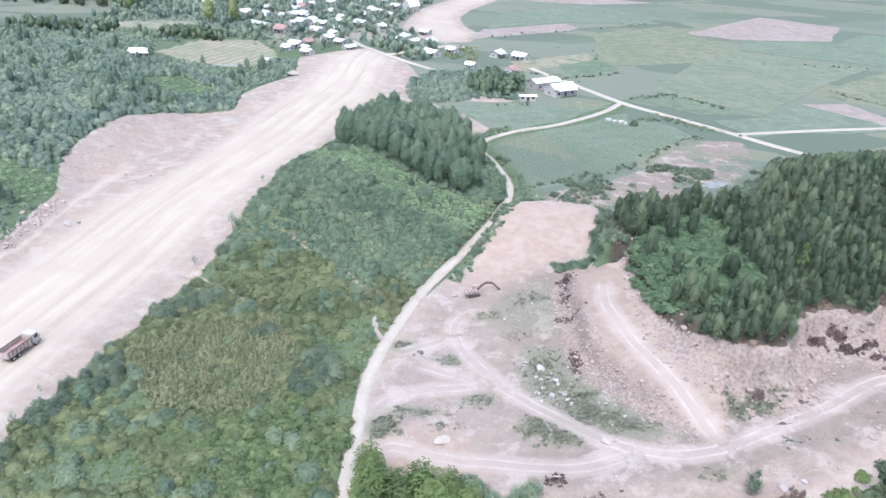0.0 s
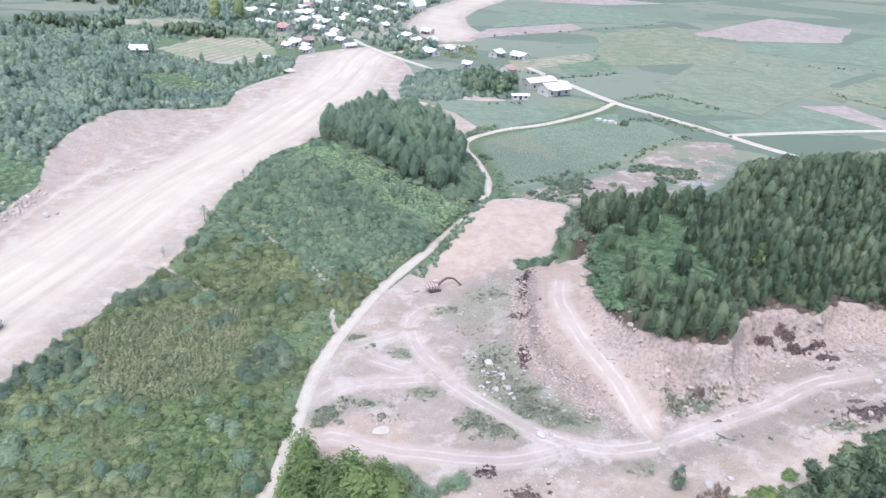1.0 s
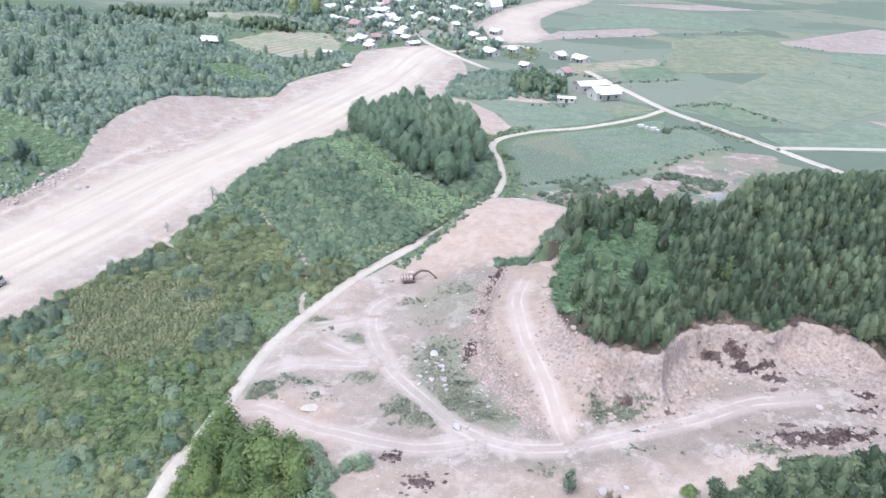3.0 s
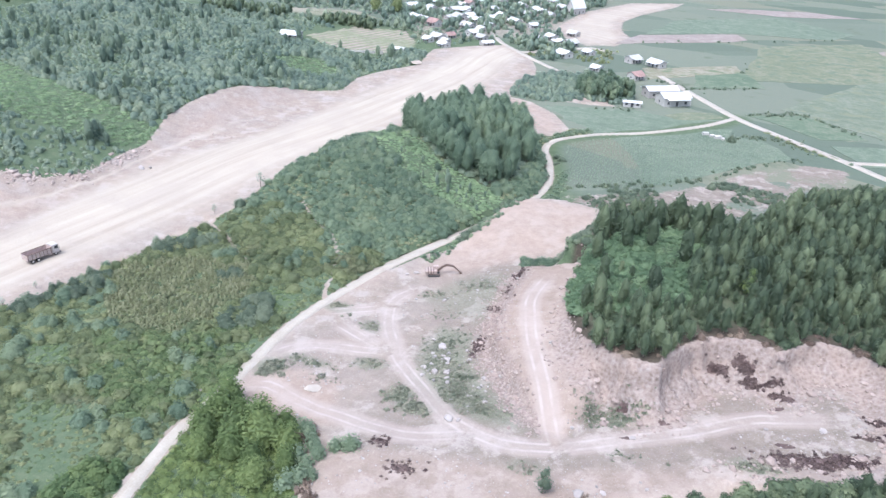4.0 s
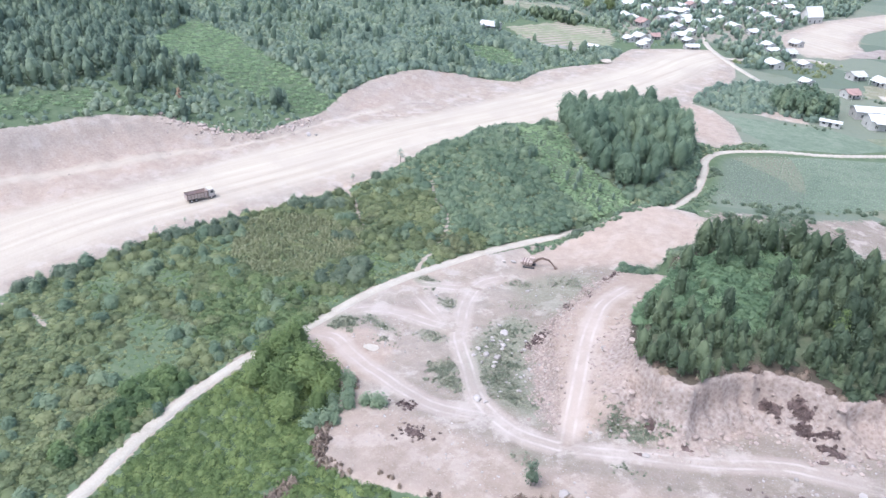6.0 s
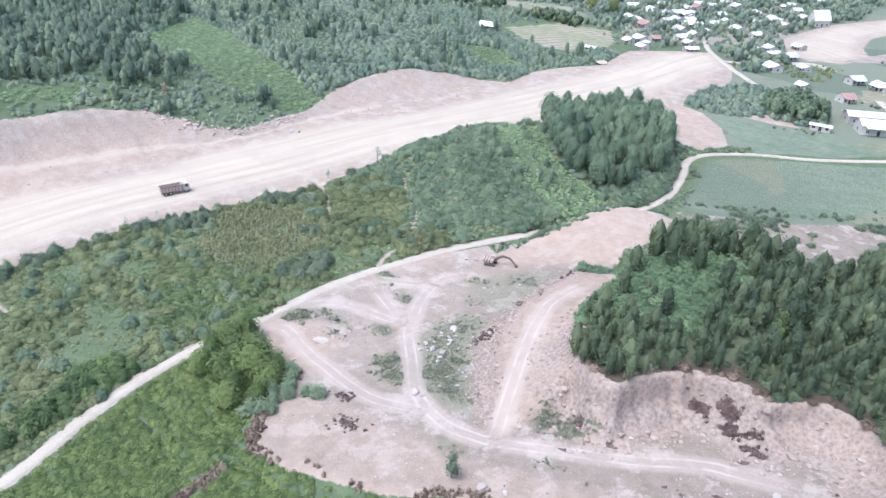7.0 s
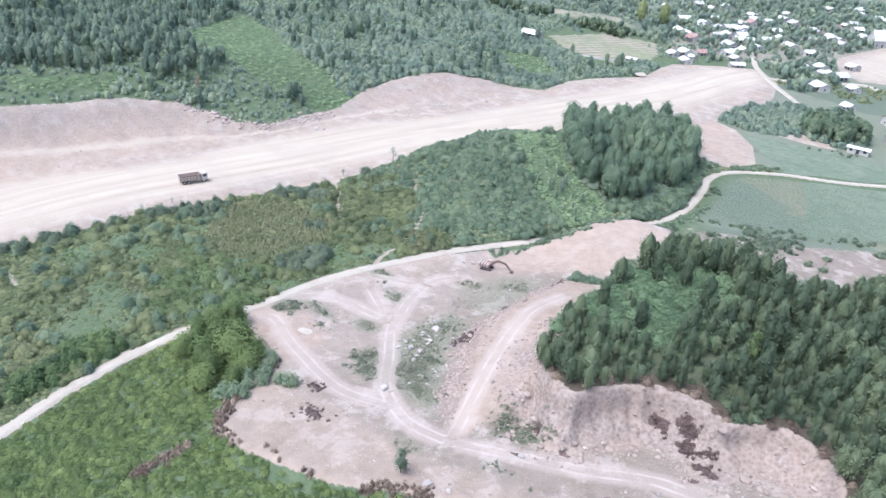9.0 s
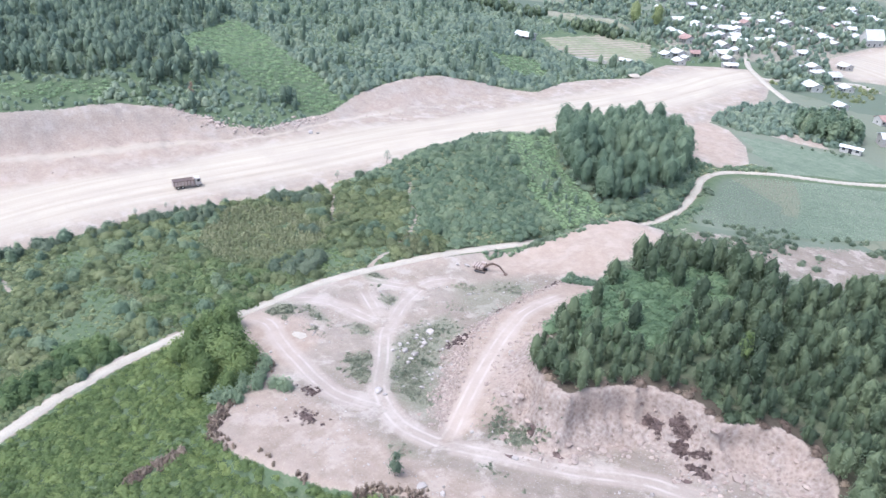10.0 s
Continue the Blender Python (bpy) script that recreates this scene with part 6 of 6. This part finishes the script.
def wheel(parent, x, y, r, w):
    bm = bmesh.new()
    bmesh.ops.create_cone(bm, cap_ends=True, segments=18, radius1=r, radius2=r, depth=w, matrix=Matrix.LocRotScale((x, y, r), Euler((0, radians(90), 0)), None))
    bmesh.ops.bevel(bm, geom=[e for e in bm.edges if e.calc_face_angle(0) > 1.0], offset=0.07, segments=2, affect="EDGES")
    ob = new("wheel", done(bm, "wheel", M_TYRE))
    ob.parent = parent
    bm = bmesh.new()
    bmesh.ops.create_cone(bm, cap_ends=True, segments=12, radius1=r * 0.55, radius2=r * 0.5, depth=w + 0.06, matrix=Matrix.LocRotScale((x, y, r), Euler((0, radians(90), 0)), None))
    part("rim", done(bm, "rim", M_CAB), ob)


def boxed(name, parent, material, dims, bevel=0.04, label="", shape=None):
    bm = bmesh.new()
    v = box(bm, *dims)
    if shape:
        for q in v:
            shape(q.co)
    return part(name, done(bm, name, material, bevel), parent, label)


def dump_truck():
    """A three-axle tipper, nose along +y."""
    t = tagged(new("dump_truck"), "dusty brown dump truck with an open steel tipper body", "truck")
    boxed("chassis", t, M_RUST, (-0.5, 0.5, -3.9, 4.0, 0.65, 1.0))

    def cab_shape(c):
        if c.z > 2.2 and c.y > 3:
            c.y -= 0.25
    cab_ob = boxed("cab", t, M_CAB, (-1.2, 1.2, 2.35, 4.2, 0.75, 2.95), 0.08, "dusty grey truck cab", cab_shape)
    boxed("windscreen", cab_ob, M_GLASS, (-1.0, 1.0, 4.02, 4.12, 1.85, 2.65), 0.02)
    for s in (-1, 1):
        boxed("side_window", cab_ob, M_GLASS, (s * 1.21 - 0.02, s * 1.21 + 0.02, 2.9, 3.8, 1.85, 2.6), 0.0)
        boxed("headlight", cab_ob, M_PALEPAINT, (s * 0.9 - 0.18, s * 0.9 + 0.18, 4.18, 4.26, 0.95, 1.15), 0.02)
        boxed("mirror", cab_ob, M_DARK, (s * 1.4 - 0.06, s * 1.4 + 0.06, 4.0, 4.12, 1.8, 2.3), 0.02)
    boxed("bumper", t, M_DARK, (-1.2, 1.2, 4.15, 4.4, 0.5, 0.85), 0.04)
    boxed("fuel_tank", t, M_STEEL, (0.55, 1.15, 1.2, 2.2, 0.55, 1.05), 0.08)
    # tipper body of plates with outer ribs
    body = boxed("tipper_body", t, M_STEEL, (-1.22, 1.22, -4.1, 2.1, 1.1, 1.22), 0.0, "dusty brown open steel tipper body")
    for s in (-1, 1):
        boxed("side_plate", body, M_STEEL, (s * 1.22 - 0.05, s * 1.22 + 0.05, -4.1, 2.1, 1.1, 2.55), 0.02)
        boxed("rail", body, M_RUST, (s * 1.25 - 0.08, s * 1.25 + 0.08, -4.15, 2.15, 2.5, 2.64), 0.02)
        for i in range(7):
            yy = -3.9 + i * 0.97
            boxed("rib", body, M_RUST, (s * 1.3 - 0.05, s * 1.3 + 0.05, yy - 0.06, yy + 0.06, 1.1, 2.52), 0.0)
    boxed("headboard", body, M_STEEL, (-1.22, 1.22, 2.05, 2.15, 1.1, 2.8), 0.02)
    boxed("tailgate", body, M_STEEL, (-1.22, 1.22, -4.18, -4.1, 1.1, 2.5), 0.02)
    boxed("load", body, M_ROOF_RED, (-1.1, 1.1, -3.9, 1.9, 1.2, 1.6), 0.15, "brown earth left in the body")
    for s in (-1, 1):
        wheel(t, s * 1.02, 3.1, 0.52, 0.34)
        for yy in (-1.5, -2.85):
            wheel(t, s * 0.98, yy, 0.52, 0.5)
    a, b = -85.0, 121.9
    t.matrix_basis = pose(a, b, float(height(a, b)) + 0.08, 0, 0, -14)


def arm_plate(name, parent, points, width, thick, material, label=""):
    """A bent boxed arm in the x-z plane through points (x, z, depth)."""
    bm = bmesh.new()
    rings = []
    for i, (px, pz, d) in enumerate(points):
        q0, q1 = points[max(0, i - 1)], points[min(len(points) - 1, i + 1)]
        n = Vector((-(q1[1] - q0[1]), 0, q1[0] - q0[0])).normalized() * d / 2
        rings.append([bm.verts.new(Vector((px, s * width / 2, pz)) + n * k) for s, k in ((-1, 1), (1, 1), (1, -1), (-1, -1))])
    for a, b in zip(rings[:-1], rings[1:]):
        for i in range(4):
            bm.faces.new((a[i], a[(i + 1) % 4], b[(i + 1) % 4], b[i]))
    bm.faces.new(rings[0][::-1])
    bm.faces.new(rings[-1])
    bmesh.ops.recalc_face_normals(bm, faces=bm.faces)
    return part(name, done(bm, name, material, 0.03), parent, label)


def excavator():
    """A tracked digger, boom along +x."""
    e = tagged(new("excavator"), "old excavator with pale striped body and rusty boom", "excavator")
    for s in (-1, 1):
        bm = bmesh.new()
        box(bm, -1.7, 1.7, s * 1.05 - 0.3, s * 1.05 + 0.3, 0.0, 0.8)
        tr = part("crawler_track", done(bm, "crawler_track", M_DARK, 0.22), e)
        for i in range(9):
            boxed("track_shoe", tr, M_RUST, (-1.55 + i * 0.38, -1.3 + i * 0.38, s * 1.05 - 0.33, s * 1.05 + 0.33, 0.78, 0.84), 0.0)
    boxed("undercarriage", e, M_RUST, (-0.8, 0.8, -0.8, 0.8, 0.35, 0.95), 0.05)
    bm = bmesh.new()
    bmesh.ops.create_cone(bm, cap_ends=True, segments=20, radius1=0.75, radius2=0.75, depth=0.2, matrix=Matrix.Translation((0, 0, 1.02)))
    part("turntable", done(bm, "turntable", M_DARK), e)
    house = boxed("house", e, M_PALEPAINT, (-2.0, 0.9, -1.25, 1.25, 1.12, 2.05), 0.08, "pale worn machine housing with dark stripes")
    for xx in (-1.7, -0.9, -0.1):
        boxed("stripe", house, M_RUST, (xx - 0.14, xx + 0.14, -1.28, 1.28, 1.2, 2.08), 0.0)
    boxed("counterweight", e, M_PALEPAINT, (-2.5, -2.0, -1.2, 1.2, 1.15, 1.95), 0.14)
    cab_ob = boxed("cab", e, M_PALEPAINT, (-0.2, 1.3, 0.25, 1.25, 1.12, 2.85), 0.08, "pale operator's cab")
    boxed("windscreen", cab_ob, M_GLASS, (1.29, 1.33, 0.35, 1.15, 1.6, 2.7), 0.0)
    boxed("side_window", cab_ob, M_GLASS, (0.0, 1.1, 1.24, 1.28, 1.7, 2.65), 0.0)
    arm_plate("boom", e, [(0.9, 1.5, 0.5), (2.4, 3.0, 0.65), (3.6, 3.6, 0.7), (5.6, 3.2, 0.4)], 0.45, 0.5, M_RUST, "rusty bent boom")
    arm_plate("stick", e, [(5.2, 3.5, 0.4), (5.8, 3.05, 0.5), (7.6, 1.3, 0.3)], 0.35, 0.4, M_RUST, "rusty digging arm")
    arm_plate("boom_cylinder", e, [(1.2, 1.4, 0.16), (3.0, 2.9, 0.14)], 0.16, 0.2, M_PALEPAINT)
    arm_plate("arm_cylinder", e, [(3.4, 4.0, 0.14), (5.3, 3.7, 0.13)], 0.16, 0.2, M_PALEPAINT)
    arm_plate("bucket", e, [(7.5, 1.4, 0.5), (7.9, 0.8, 0.9), (7.6, 0.3, 0.7), (7.1, 0.1, 0.15)], 0.95, 0.5, M_RUST, "worn steel bucket")
    a, b = 8.0, 155.6
    e.matrix_basis = pose(a, b, float(height(a, b)) + 0.02, 0, 0, 22) @ Matrix.Diagonal((0.88, 0.88, 0.88, 1))


def single_trees():
    r = np.random.RandomState(250)
    shade = [leaves(420, 0.3, spire(4.6, 0.8, 8.2, 9, 0.5), np.random.RandomState(272 + i)) for i in range(3)]
    spots = (("tree", "leafy young tree at the edge of the dug ground", 51, 87.6, 0.68, shade[0], M_THICKET, 5), ("tree", "rusty-leaved tree on the scrub hillside", -140.5, 154, 0.62, shade[1], M_RED, 6),
             ("tree", "bright green tree in the dark plantation", 80, 146, 0.8, shade[2], M_LUSH, 9))
    for i, (n, label, a, b, s, crown, mat, top) in enumerate(spots):
        t = tree_kind(n, label, "", 7.5, 0.14, crown, mat, 260 + i)
        t.matrix_basis = Matrix.LocRotScale((a, b, float(height(a, b))), Euler((0, 0, i)), (s, s, s))
    sparse = leaves(90, 0.3, spire(3.2, 2.2, 5.2, 7, 0.15), np.random.RandomState(270))
    t = tree_kind("tree", "thin sparse tree on the brink of the earthworks", "brink trees", 4.6, 0.12, sparse, M_HILL, 271)
    t.matrix_basis = pose(-57.8, 180, float(height(-57.8, 180)), 0, 0, 20)
    for a, b, s in ((-60, 222, 0.55), (-57, 229, 0.5), (-75.2, 82, 0.55), (-75, 101, 0.6), (-74.8, 110, 0.4), (-63, 163, 0.6)):
        copy_thing(t, Matrix.LocRotScale((a, b, float(height(a, b))), Euler((0, 0, r.uniform(0, 6))), (s, s, s)))
    lush = [leaves(620, 0.27, dome(4.6, 4.4, 0.6, 14, 0.68, 9), np.random.RandomState(280 + i)) for i in range(3)]
    kinds = []
    for i in range(3):
        v, f = lush[i]
        kinds.append(tree_kind("tree", "dense bright green tree leaning over the lane", "lane trees", 4.0, 0.14, (v + np.array([0, 0, 1.0]), f), M_LUSH, 290 + i, tint=(0.1, 0.45, 0.75)[i]))
    px = np.array([-10.4, -10.2, -10.2, -10.6, -9.5, -8.5, -6, -4, -1.5, 1, 3.5, -7, -2, 2.5, 6, 8, 10, 5, 12.5, -10, 9])
    py = np.array([84.5, 87.3, 90.2, 93, 88, 83, 90, 85.5, 90, 86, 90, 79, 81, 80.5, 86, 82, 86.5, 77, 83, 93, 90])
    keep = ~bare(px, py, 0.3)
    plant_out(kinds, px[keep], py[keep], 0.85, 1.3, r)


def edge_bushes():
    r = np.random.RandomState(300)
    px = np.array([8, 10, 12, 14, 16.5, 9, 11.5, 6.5, 12, 10.5, 13.5])
    py = np.array([90.5, 88, 86, 88.6, 89.5, 84.5, 83, 91.5, 80, 78, 81])
    kinds = []
    for i in range(2):
        v, f = leaves(320, 0.28, dome(3.2, 2.9, 0.55, 12, 0.62), np.random.RandomState(310 + i))
        kinds.append(tree_kind("bush", "grey-green bush at the edge of the quarry", "quarry edge bushes", 1.8, 0.09, (v + np.array([0, 0, 0.2]), f), M_BUSH, 320 + i, "bush"))
    plant_out(kinds, px, py, 0.8, 1.35, r)


edge_bushes()
quarry_rocks()
dump_truck()
excavator()
single_trees()
